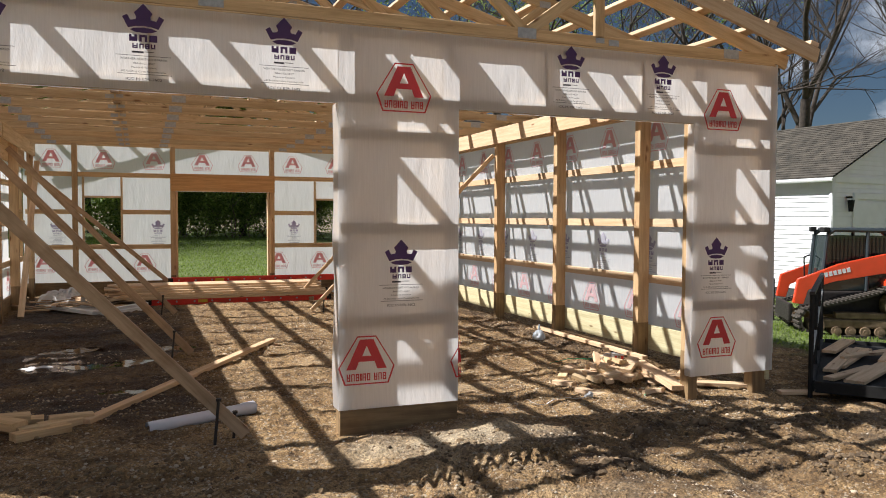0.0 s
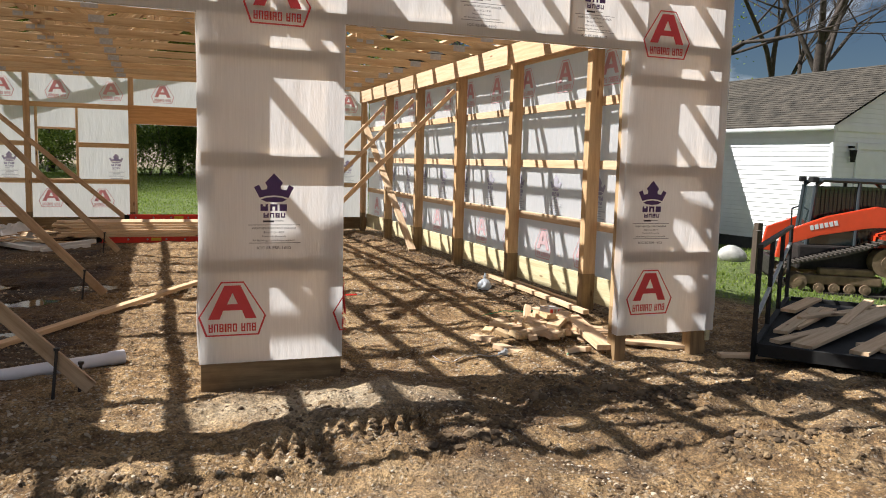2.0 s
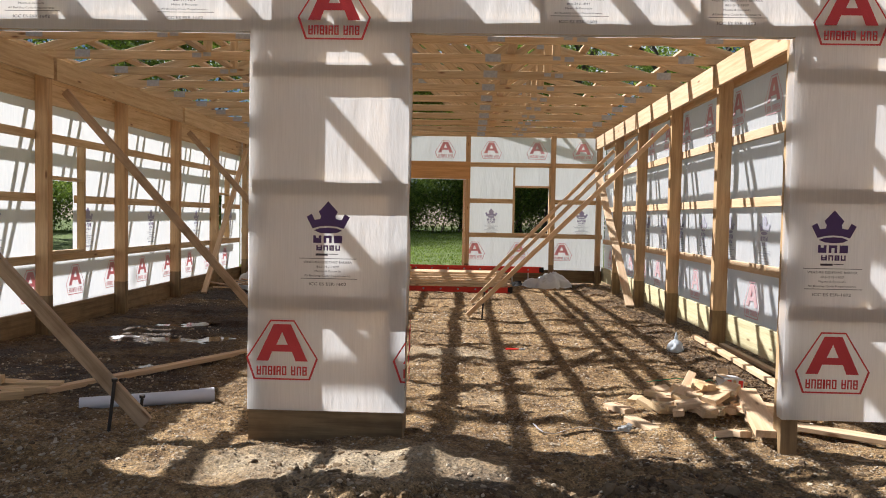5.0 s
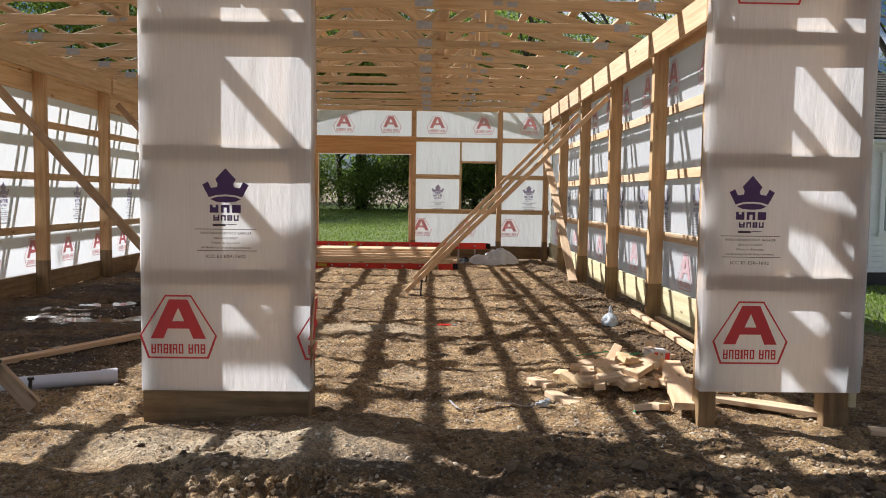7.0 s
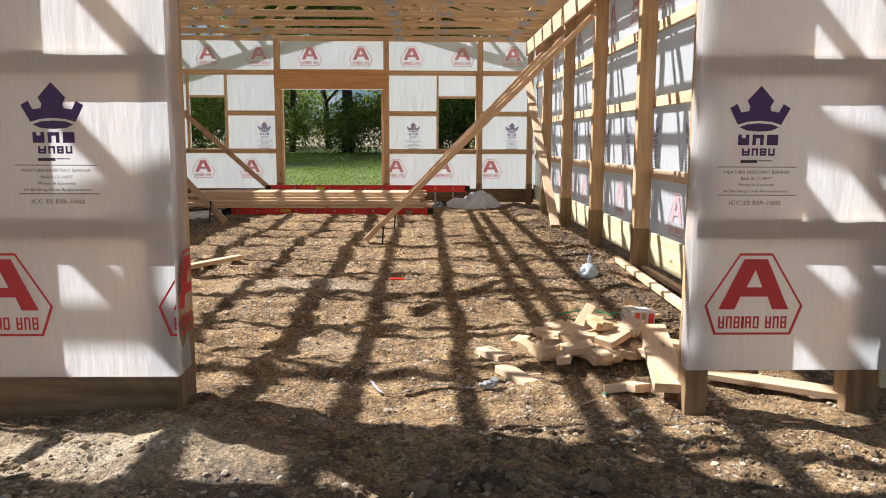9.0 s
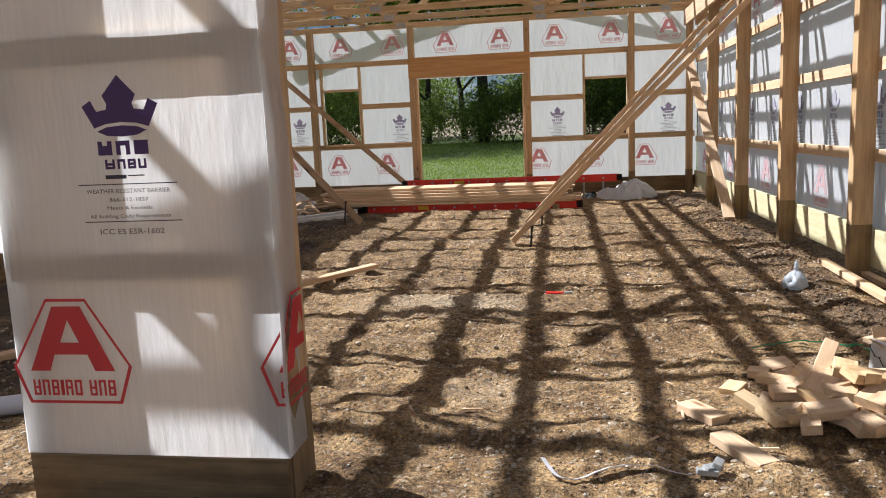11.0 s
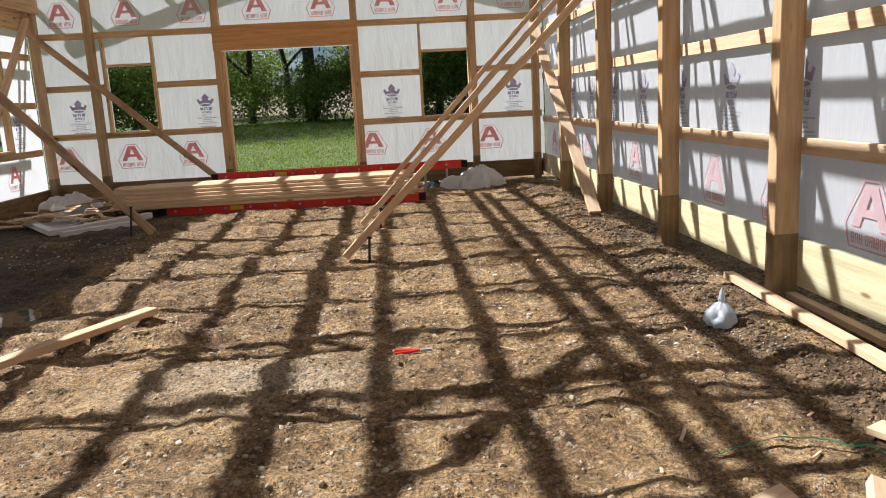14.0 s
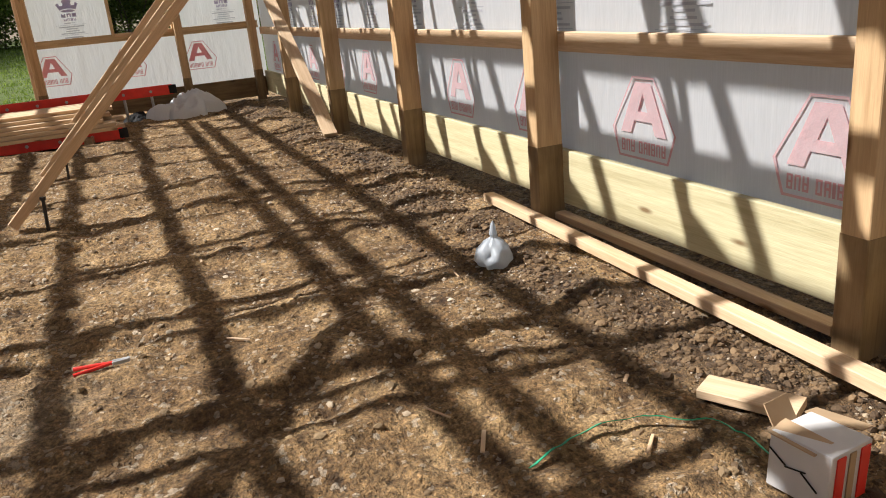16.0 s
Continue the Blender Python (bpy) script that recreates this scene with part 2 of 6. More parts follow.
def ground_material():
    """Brown dirt, darkened for damp and wall shade, and pale gravel near the building, turf further out, tilled earth
    far off.
    """
    m, n, l, b = mat_base("dirt and turf", 0.93)
    tc = n.new("ShaderNodeTexCoord")
    co = tc.outputs["Object"]
    big = noise_node(n, l, co, 0.55, 5)
    mid = noise_node(n, l, co, 4.5, 6, None, 0.62)
    fine = noise_node(n, l, co, 60, 5, None, 0.7)
    clod = noise_node(n, l, co, 17, 4, None, 0.6)
    # the grit's places are pushed about a little so that no cell shows straight sides
    push = n.new("ShaderNodeVectorMath")
    push.operation = "MULTIPLY_ADD"
    push.inputs[1].default_value = (0.012, 0.012, 0.012)
    l.new(noise_node(n, l, co, 45, 3).outputs["Color"], push.inputs[0])
    l.new(co, push.inputs[2])
    grit, sand = voronoi_node(n, l, push.outputs[0], 62), voronoi_node(n, l, push.outputs[0], 170)
    c1 = ramp_node(n, [(0.30, (0.15, 0.088, 0.038)), (0.5, (0.35, 0.234, 0.114)), (0.70, (0.51, 0.368, 0.197))])
    l.new(mid.outputs["Fac"], c1.inputs[0])
    c2 = ramp_node(n, [(0.3, (0.62, 0.55, 0.48)), (0.6, (1.12, 1.06, 0.98))])
    l.new(big.outputs["Fac"], c2.inputs[0])
    c = mixc(n, l, 1.0, c1.outputs[0], c2.outputs[0], "MULTIPLY")
    c3 = ramp_node(n, [(0.36, (0.40, 0.37, 0.33)), (0.5, (0.95, 0.94, 0.92)), (0.66, (1.45, 1.4, 1.3))])
    l.new(fine.outputs["Fac"], c3.inputs[0])
    c = mixc(n, l, 0.85, c, c3.outputs[0], "MULTIPLY")
    # hollows between clods are coloured darker, standing in for crevice shade
    c4 = ramp_node(n, [(0.36, (0.36, 0.31, 0.26)), (0.48, (1, 1, 1)), (0.68, (1.15, 1.13, 1.08))])
    l.new(clod.outputs["Fac"], c4.inputs[0])
    c = mixc(n, l, 0.75, c, c4.outputs[0], "MULTIPLY")
    # each grain of grit has its own shade; some are pale stone
    for v, lo, hi in ((grit, 0.78, 1.16), (sand, 0.66, 1.30)):
        w = n.new("ShaderNodeRGBToBW")
        l.new(v.outputs["Color"], w.inputs[0])
        g = ramp_node(n, [(0.2, (lo, lo, lo)), (0.8, (hi, hi, hi))])
        l.new(w.outputs[0], g.inputs[0])
        c = mixc(n, l, 0.8, c, g.outputs[0], "MULTIPLY")
        if v is grit:
            pr = ramp_node(n, [(0.79, (0, 0, 0)), (0.84, (0.55, 0.55, 0.55))])
            l.new(w.outputs[0], pr.inputs[0])
            c = mixc(n, l, pr.outputs[0], c, (0.50, 0.42, 0.31))
    vc = n.new("ShaderNodeAttribute")
    vc.attribute_name = "cover"
    sep = n.new("ShaderNodeSeparateColor")
    l.new(vc.outputs["Color"], sep.inputs[0])
    # damp tint, deepened so that it also holds the left wall's shade
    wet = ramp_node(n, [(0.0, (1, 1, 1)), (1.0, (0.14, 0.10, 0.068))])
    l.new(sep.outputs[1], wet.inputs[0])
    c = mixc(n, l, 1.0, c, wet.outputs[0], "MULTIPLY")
    tu = ramp_node(n, [(0.3, (0.075, 0.085, 0.024)), (0.5, (0.11, 0.155, 0.028)), (0.72, (0.19, 0.21, 0.06))])
    l.new(mid.outputs["Fac"], tu.inputs[0])
    c = mixc(n, l, sep.outputs[0], c, tu.outputs[0])
    c = mixc(n, l, sep.outputs[2], c, (0.30, 0.24, 0.155))
    # pale gravel tint; before the building it also carries painted sunlight
    pn = mixc(n, l, 1.0, mid.outputs["Color"], vc.outputs["Alpha"], "MULTIPLY")
    pm = ramp_node(n, [(0.15, (0, 0, 0)), (0.62, (0.62, 0.62, 0.62))])
    l.new(pn, pm.inputs[0])
    c = mixc(n, l, pm.outputs[0], c, mixc(n, l, 0.9, (0.62, 0.52, 0.37), c3.outputs[0], "MULTIPLY"))
    l.new(c, b.inputs["Base Color"])
    rr = n.new("ShaderNodeMapRange")
    rr.inputs["To Min"].default_value, rr.inputs["To Max"].default_value = 0.95, 0.62
    l.new(sep.outputs[1], rr.inputs["Value"])
    l.new(rr.outputs[0], b.inputs["Roughness"])
    last = None
    for height, dist, strength, down in ((mid.outputs["Fac"], 0.05, 1.0, False), (clod.outputs["Fac"], 0.06, 1.0, False), (grit.outputs["Distance"], 0.010, 0.9, True),
                                         (fine.outputs["Fac"], 0.016, 1.0, False), (sand.outputs["Distance"], 0.004, 0.8, True)):
        k = n.new("ShaderNodeBump")
        k.inputs["Distance"].default_value, k.inputs["Strength"].default_value, k.invert = dist, strength, down
        l.new(height, k.inputs["Height"])
        if last:
            l.new(last.outputs[0], k.inputs["Normal"])
        last = k
    l.new(last.outputs[0], b.inputs["Normal"])
    return m


ground_mat = ground_material()


# ---- mesh helpers ----
def thing(name, at, label, category, group="", kind=""):
    ob = new(name)
    ob.location = at
    return tagged(ob, label, category, group, kind)


def put(ob, parent, m):
    """Parents ob so that it stands at the world pose m."""
    if parent:
        ob.parent = parent
        base = parent.matrix_basis
        if parent.parent:
            base = parent.parent.matrix_basis @ base
        m = base.inverted() @ m
    ob.matrix_basis = m
    return ob


def part(name, bm, material, parent=None, label="", m=None, smooth=False):
    me = bpy.data.meshes.new(name)
    bm.to_mesh(me)
    bm.free()
    me.materials.append(material)
    if smooth:
        for f in me.polygons:
            f.use_smooth = True
    ob = new(name, me)
    put(ob, parent, m if m is not None else Matrix.Identity(4))
    if label:
        tagged(ob, label)
    return ob


def part_mesh(name, me, parent, m, label=""):
    ob = new(name, me)
    put(ob, parent, m)
    if label:
        tagged(ob, label)
    return ob


beam_cache = {}


def beam_mesh(length, w, h, material):
    key = (round(length, 3), round(w, 3), round(h, 3), material.name)
    if key in beam_cache:
        return beam_cache[key]
    c = min(0.003, w * 0.2, h * 0.2)
    ring = [(-w / 2 + c, -h / 2), (w / 2 - c, -h / 2), (w / 2, -h / 2 + c), (w / 2, h / 2 - c),
            (w / 2 - c, h / 2), (-w / 2 + c, h / 2), (-w / 2, h / 2 - c), (-w / 2, -h / 2 + c)]
    vs = [(x, y, z) for x in (-length / 2, length / 2) for y, z in ring]
    fs = [(i, (i + 1) % 8, (i + 1) % 8 + 8, i + 8)[::-1] for i in range(8)]
    fs += [tuple(range(8)), tuple(range(15, 7, -1))]
    me = bpy.data.meshes.new("beam")
    me.from_pydata(vs, [], fs)
    bmm = bmesh.new()
    bmm.from_mesh(me)
    bmesh.ops.recalc_face_normals(bmm, faces=bmm.faces)
    bmm.to_mesh(me)
    bmm.free()
    me.materials.append(material)
    beam_cache[key] = me
    return me


def along(p, q, up=(0, 0, 1)):
    p, q = Vector(p), Vector(q)
    x = (q - p).normalized()
    z = Vector(up) - Vector(up).dot(x) * x
    if z.length < 1e-4:
        z = Vector((0, 1, 0)) - Vector((0, 1, 0)).dot(x) * x
    z.normalize()
    y = z.cross(x)
    r = Matrix((x, y, z)).transposed().to_4x4()
    return Matrix.Translation((p + q) / 2) @ r, (q - p).length


def beam(name, p, q, w, h, material, parent=None, up=(0, 0, 1), label=""):
    """A sawn piece from p to q; w across, h along up."""
    m, length = along(p, q, up)
    return part_mesh(name, beam_mesh(length, w, h, material), parent, m, label)


def add_box(bm, size, m=None, bevel=0.0):
    r = bmesh.ops.create_cube(bm, size=1.0)
    vs = r["verts"]
    bmesh.ops.scale(bm, vec=size, verts=vs)
    if bevel:
        es = list({e for v in vs for e in v.link_edges})
        out = bmesh.ops.bevel(bm, geom=es, offset=bevel, segments=2, affect="EDGES", profile=0.6)
        vs = list({v for f in out["faces"] for v in f.verts} | {v for v in vs if v.is_valid})
    if m is not None:
        bmesh.ops.transform(bm, matrix=m, verts=vs)
    return vs


def add_cyl(bm, p, q, r1, r2=None, seg=12, caps=True):
    p, q = Vector(p), Vector(q)
    d = q - p
    m = Matrix.Translation((p + q) / 2) @ d.to_track_quat("Z", "Y").to_matrix().to_4x4()
    bmesh.ops.create_cone(bm, cap_ends=caps, segments=seg, radius1=r1, radius2=r1 if r2 is None else r2, depth=d.length, matrix=m)


def add_poly(bm, pts, depth=0.0):
    """A flat polygon, or a slab of it along z."""
    lo = [bm.verts.new((*p, 0.0)) if len(p) == 2 else bm.verts.new(p) for p in pts]
    f = bm.faces.new(lo)
    if depth:
        e = bmesh.ops.extrude_face_region(bm, geom=[f])
        bmesh.ops.translate(bm, vec=(0, 0, depth), verts=[v for v in e["geom"] if isinstance(v, bmesh.types.BMVert)])


def slab(outline, depth):
    bm = bmesh.new()
    add_poly(bm, outline, depth)
    bmesh.ops.recalc_face_normals(bm, faces=bm.faces)
    return bm


def vnoise(x, y, s, seed=0):
    """Smooth value noise on arrays, -1 to 1."""
    x, y = np.asarray(x, float) * s + seed * 17.3, np.asarray(y, float) * s - seed * 9.1
    xi, yi = np.floor(x), np.floor(y)
    fx, fy = x - xi, y - yi
    fx, fy = fx * fx * (3 - 2 * fx), fy * fy * (3 - 2 * fy)

    def hsh(a, b):
        v = np.sin(a * 127.1 + b * 311.7 + seed * 74.7) * 43758.5453
        return (v - np.floor(v)) * 2 - 1

    return ((hsh(xi, yi) * (1 - fx) + hsh(xi + 1, yi) * fx) * (1 - fy)
            + (hsh(xi, yi + 1) * (1 - fx) + hsh(xi + 1, yi + 1) * fx) * fy)


def sstep(a, b, x):
    t = np.clip((np.asarray(x, float) - a) / (b - a), 0, 1)
    return t * t * (3 - 2 * t)


W, D, TOP = 7.32, 10.98, 2.92      # the building's outside width and depth, and its plate height
PUDDLES = [(-5.35, 2.05, 0.34, 0.22), (-5.55, 3.45, 0.55, 0.3), (-4.95, 4.7, 0.33, 0.5), (-6.1, 4.6, 0.5, 0.3)]


TREADS = [(-1.10, 0.20, 0.15, -3.95, -2.65, 0.082, -0.20, 0.034), (-1.68, -0.12, 0.24, -4.8, -2.8, 0.11, 0.9, 0.030), (-1.75, 0.1, 0.2, -2.6, -0.4, 0.11, 0.5, 0.012)]
CHURN = [(-2.72, -1.50, 0.30, 0.14), (-1.75, -0.78, 0.40, 0.10), (-1.15, -1.05, 0.34, 0.12), (-0.35, -0.95, 0.35, 0.15), (-1.05, -1.85, 0.42, 0.11)]


def churn(x, y):
    """How much the dirt is torn up, 0 to 1."""
    out = 0.0 * x
    for cx, cy, rx, ry in CHURN:
        out = out + np.exp(-(((x - cx) / rx) ** 2 + ((y - cy) / ry) ** 2))
    return np.clip(out, 0, 1)


def ground_z(x, y):
    x, y = np.asarray(x, float), np.asarray(y, float)
    z = -0.50 * sstep(1.2, 7.0, x) * (1 - 0.6 * sstep(12, 30, y))
    near = 1 - sstep(10, 20, np.hypot(x + 3, y - 3))
    z = z + near * (0.028 * vnoise(x, y, 1.1, 1) + 0.012 * vnoise(x, y, 3.3, 2) + 0.012 * vnoise(x, y, 8.0, 3) + 0.010 * vnoise(x, y, 15.0, 4) + 0.010 * np.abs(vnoise(x, y, 20.0, 10)))
    # low furrows that the dozer left, across the floor
    inside = sstep(-0.4, 0.6, y) * (1 - sstep(10.3, 10.9, y)) * sstep(-7.4, -6.8, x) * (1 - sstep(-0.5, 0.1, x))
    z = z + inside * (0.024 * vnoise(x * 0.30, y * 3.2, 1.6, 5) + 0.017 * vnoise(x * 0.5, y * 3.0, 3.4, 9) + 0.014 * vnoise(x * 2.2, y * 11.0, 1.3, 19) * sstep(-0.1, 0.5, vnoise(x, y, 0.8, 20)))
    # trampled mounds and the print of a track before the building
    front = (1 - sstep(-0.4, -0.1, y)) * sstep(-6, -3, y)
    z = z + front * (0.035 * vnoise(x, y, 1.7, 6) + 0.022 * vnoise(x, y, 5.5, 7) + 0.035 * sstep(0.1, 0.5, vnoise(x, y, 1.3, 24)) * (0.3 - np.abs(vnoise(x, y, 9.0, 23)))) + (1 - sstep(-0.6, 0.15, y)) * near * (0.075 * np.exp(-((x + 2.95) / 1.1) ** 2) + 0.02 * np.exp(-((x + 1.5) / 0.8) ** 2) - 0.02)
    for cy, slope, half, x0, x1, pitch, slant, deep in TREADS:
        on = np.exp(-((y - cy - slope * (x + 3.2)) / half) ** 4) * sstep(x0, x0 + 0.25, x) * (1 - sstep(x1 - 0.25, x1, x))
        z = z + on * (deep * np.clip(1.7 * np.sin((x + slant * y) * 2 * math.pi / pitch), -1, 1) * (0.7 + 0.5 * vnoise(x, y, 5, 22)) - 0.012)
    # lumps of dark earth that the tracks tore up
    torn = churn(x, y)
    z = z + torn * (0.025 + 0.055 * vnoise(x, y, 6.5, 27) + 0.035 * np.abs(vnoise(x, y, 14.0, 28)))
    # the meadow climbs to the far field
    z = z + 0.5 * sstep(16, 38, y) + 2.4 * sstep(38, 88, y)
    # loose spoil along the side wall
    z = z + 0.05 * np.exp(-((x + 0.42) / 0.2) ** 2) * sstep(1.8, 3.0, y) * (1 - sstep(10, 10.8, y)) * (0.6 + 0.9 * vnoise(x, y, 4.2, 8))
    for px, py, rx, ry in PUDDLES:
        z = z - 0.035 * np.exp(-(((x - px) / rx) ** 2 + ((y - py) / ry) ** 2))
    return z


def gz(x, y):
    return float(ground_z(x, y))


def axis(a, b, step, far):
    mid = list(np.arange(a, b, step))
    out, s = [], step
    p = b
    while p < far:
        out.append(p)
        s *= 1.16
        p += s
    out.append(far)
    lo, s, p = [], step, a
    while p > -far:
        s *= 1.16
        p -= s
        lo.append(max(p, -far))
    return np.array(lo[::-1] + mid + out)


def build_ground():
    xs, ys = axis(-7.6, 1.6, 0.019, 400.0), axis(-3.3, 11.0, 0.019, 400.0)
    X, Y = np.meshgrid(xs, ys)
    Z = ground_z(X, Y)
    nx, ny = len(xs), len(ys)
    me = bpy.data.meshes.new("ground")
    me.vertices.add(nx * ny)
    me.vertices.foreach_set("co", np.stack([X, Y, Z], -1).astype(np.float32).ravel())
    i = (np.arange(ny - 1)[:, None] * nx + np.arange(nx - 1)[None, :]).ravel()
    quads = np.stack([i, i + 1, i + nx + 1, i + nx], -1).astype(np.int32)
    me.loops.add(quads.size)
    me.loops.foreach_set("vertex_index", quads.ravel())
    me.polygons.add(len(quads))
    me.polygons.foreach_set("loop_start", np.arange(0, quads.size, 4, dtype=np.int32))
    me.polygons.foreach_set("loop_total", np.full(len(quads), 4, np.int32))
    me.polygons.foreach_set("use_smooth", np.ones(len(quads), bool))
    me.update(calc_edges=True)
    n = 0.5 * vnoise(X, Y, 1.2, 11) + 0.5 * vnoise(X, Y, 4.0, 12)
    turf = np.maximum(sstep(11.4, 12.4, Y + n * 0.6), np.maximum(sstep(1.6, 2.3, X + n * 0.5) * sstep(-1.5, 0.3, Y + n * 0.5), 1 - sstep(-9.5, -8.4, X + n * 0.6)))
    # damp floor by the left wall, with that wall's shade painted into the mask
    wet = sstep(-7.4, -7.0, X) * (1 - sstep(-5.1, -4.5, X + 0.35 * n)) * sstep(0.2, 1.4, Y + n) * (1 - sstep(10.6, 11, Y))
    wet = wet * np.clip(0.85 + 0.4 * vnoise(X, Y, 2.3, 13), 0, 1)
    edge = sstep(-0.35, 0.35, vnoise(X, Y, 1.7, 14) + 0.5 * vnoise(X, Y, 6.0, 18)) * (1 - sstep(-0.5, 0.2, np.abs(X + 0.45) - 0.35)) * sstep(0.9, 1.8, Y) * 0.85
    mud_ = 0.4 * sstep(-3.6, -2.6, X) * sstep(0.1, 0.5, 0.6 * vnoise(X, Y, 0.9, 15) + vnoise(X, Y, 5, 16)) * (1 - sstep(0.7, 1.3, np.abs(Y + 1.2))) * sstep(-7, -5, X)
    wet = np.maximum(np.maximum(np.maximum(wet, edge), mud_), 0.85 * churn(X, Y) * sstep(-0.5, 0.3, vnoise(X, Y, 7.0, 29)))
    field = sstep(46, 50, Y + 2 * n) * (1 - sstep(90, 100, Y))
    # pale gravel, with the sunlit patch at the middle pier and front painted in
    pale = np.exp(-(((X + 3.0) / 0.75) ** 2 + ((Y - 2.9) / 0.45) ** 2)) + 0.6 * np.exp(-(((X + 2.6) / 0.5) ** 2 + ((Y - 1.2) / 0.3) ** 2)) + 1.1 * np.exp(-(((X + 3.4) / 0.75) ** 2 + ((Y + 0.5) / 0.32) ** 2)) + 0.42 * (1 - sstep(-0.9, -0.1, Y)) * np.clip(0.8 + 0.5 * vnoise(X, Y, 1.9, 35), 0, 1.2) * (1 - churn(X, Y)) * (1 - turf)
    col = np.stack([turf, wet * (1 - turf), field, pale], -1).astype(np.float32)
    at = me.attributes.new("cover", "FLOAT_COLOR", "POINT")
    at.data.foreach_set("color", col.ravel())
    me.materials.append(ground_mat)
    return tagged(new("ground", me), "rutted brown dirt and gravel with turf further out", "ground", kind="structure")


build_ground()


# ---- prints on the house wrap ----
CROWN = [(-.125, .095), (-.095, .112), (-.078, .078), (-.046, .083), (-.042, .10), (-.055, .125), (0, .185), (.055, .125),
         (.042, .10), (.046, .083), (.078, .078), (.095, .112), (.125, .095), (.09, .028), (.05, .04), (0, .044), (-.05, .04), (-.09, .028)]
CROWN_BASE = [(-.082, .018), (-.05, .030), (0, .034), (.05, .030), (.082, .018), (.05, .004), (0, 0), (-.05, .004)]
HEX = [(-.07, .175), (.07, .175), (.21, -.05), (.165, -.175), (-.165, -.175), (-.21, -.05)]


def flat(polys):
    bm = bmesh.new()
    for p in polys:
        add_poly(bm, p)
    me = bpy.data.meshes.new("print")
    bm.to_mesh(me)
    bm.free()
    return me


def rect(u0, u1, v0, v1):
    return [(u0, v0), (u1, v0), (u1, v1), (u0, v1)]


def block_word(widths, u0, u1, v0, v1, line=0.012):
    """A word drawn as a row of plain open blocks, with gaps where a width is negative."""
    total = sum(abs(w) for w in widths)
    out, u, k = [], u0, 0
    for w in widths:
        step = abs(w) / total * (u1 - u0)
        if w > 0:
            a, b = u + step * 0.08, u + step * 0.86
            k += 1
            out += [rect(a, a + line, v0, v1), rect(b - line, b, v0, v1)]
            if k % 3 != 1:
                out.append(rect(a + line, b - line, v1 - line, v1))
            if k % 3 != 2:
                out.append(rect(a + line, b - line, v0, v0 + line))
            if k % 2:
                out.append(rect(a + line, b - line, v0 + (v1 - v0 - line) * 0.5, v0 + (v1 - v0 + line) * 0.5))
        u += step
    return out


def hex_polys():
    out = []
    for i in range(6):
        a, b = HEX[i], HEX[(i + 1) % 6]
        k = 0.945
        out.append([a, b, (b[0] * k, b[1] * k), (a[0] * k, a[1] * k)])
    out += [[(-.05, .15), (.05, .15), (0, .105)], [(-.05, .15), (0, .105), (-.033, .03), (-.106, .03)], [(0, .105), (.05, .15), (.106, .03), (.033, .03)],
            [(-.124, -.01), (.124, -.01), (.106, .03), (-.106, .03)], [(-.15, -.065), (-.08, -.065), (-.058, -.01), (-.124, -.01)],
            [(.08, -.065), (.15, -.065), (.124, -.01), (.058, -.01)]]
    out += block_word([1, 1, 1, .5, 1, 1, -.6, 1, 1, 1], -.15, .15, -.148, -.095, 0.008)
    return out


hex_mesh = flat(hex_polys())
crown_mesh = flat([CROWN, CROWN_BASE] + block_word([1, 1, 1], -.09, .09, -.055, -.012, 0.015) + block_word([1.2, 1, 1, 1], -.07, .075, -.098, -.068, 0.008))
rules_mesh = flat([rect(-.165, .165, -.146, -.143), rect(-.155, .17, -.262, -.259), rect(-.07, .0, -.128, -.116), rect(.005, .06, -.121, -.117)])
bars_mesh = flat([rect(-.14, .14, -.172, -.160), rect(-.06, .07, -.196, -.185), rect(-.07, .08, -.222, -.211), rect(-.13, .14, -.247, -.236), rect(-.1, .11, -.298, -.282)])


def words(lines):
    """Printed lines, as a flat mesh: text, middle u, base v, height."""
    bm = bmesh.new()
    for text, u, v, size, width in lines:
        cu = bpy.data.curves.new("words", "FONT")
        cu.body, cu.align_x, cu.size, cu.resolution_u = text, "CENTER", size, 2
        ob = new("words", cu)
        bpy.context.view_layer.update()
        me = bpy.data.meshes.new_from_object(ob.evaluated_get(bpy.context.evaluated_depsgraph_get()))
        xs = [p.co.x for p in me.vertices]
        me.transform(Matrix.Translation((u, v, 0)) @ Matrix.Diagonal((width / max(1e-3, max(xs) - min(xs)), 1, 1, 1)))
        bm.from_mesh(me)
        bpy.data.objects.remove(ob)
        bpy.data.meshes.remove(me)
        bpy.data.curves.remove(cu)
    me = bpy.data.meshes.new("lettering")
    bm.to_mesh(me)
    bm.free()
    return me


words_mesh = words([("WEATHER RESISTANT BARRIER", 0, -.172, .019, .28), ("866-312-1837", 0, -.198, .017, .13), ("Meets & Exceeds", 0, -.223, .016, .15),
                    ("All Building Code Requirements", 0, -.249, .016, .27), ("ICC ES ESR-1602", 0, -.300, .024, .215)])


def inked(me, material):
    c = me.copy()
    c.materials.clear()
    c.materials.append(material)
    return c


HEX_OUT, HEX_IN = inked(hex_mesh, ink_red), inked(hex_mesh, faint_red)
CROWN_OUT, CROWN_IN = inked(crown_mesh, ink_purple), inked(crown_mesh, faint_purple)
RULES_OUT, RULES_IN = inked(rules_mesh, ink_black), inked(rules_mesh, faint_grey)
WORDS_OUT, BARS_IN = inked(words_mesh, ink_black), inked(bars_mesh, faint_grey)


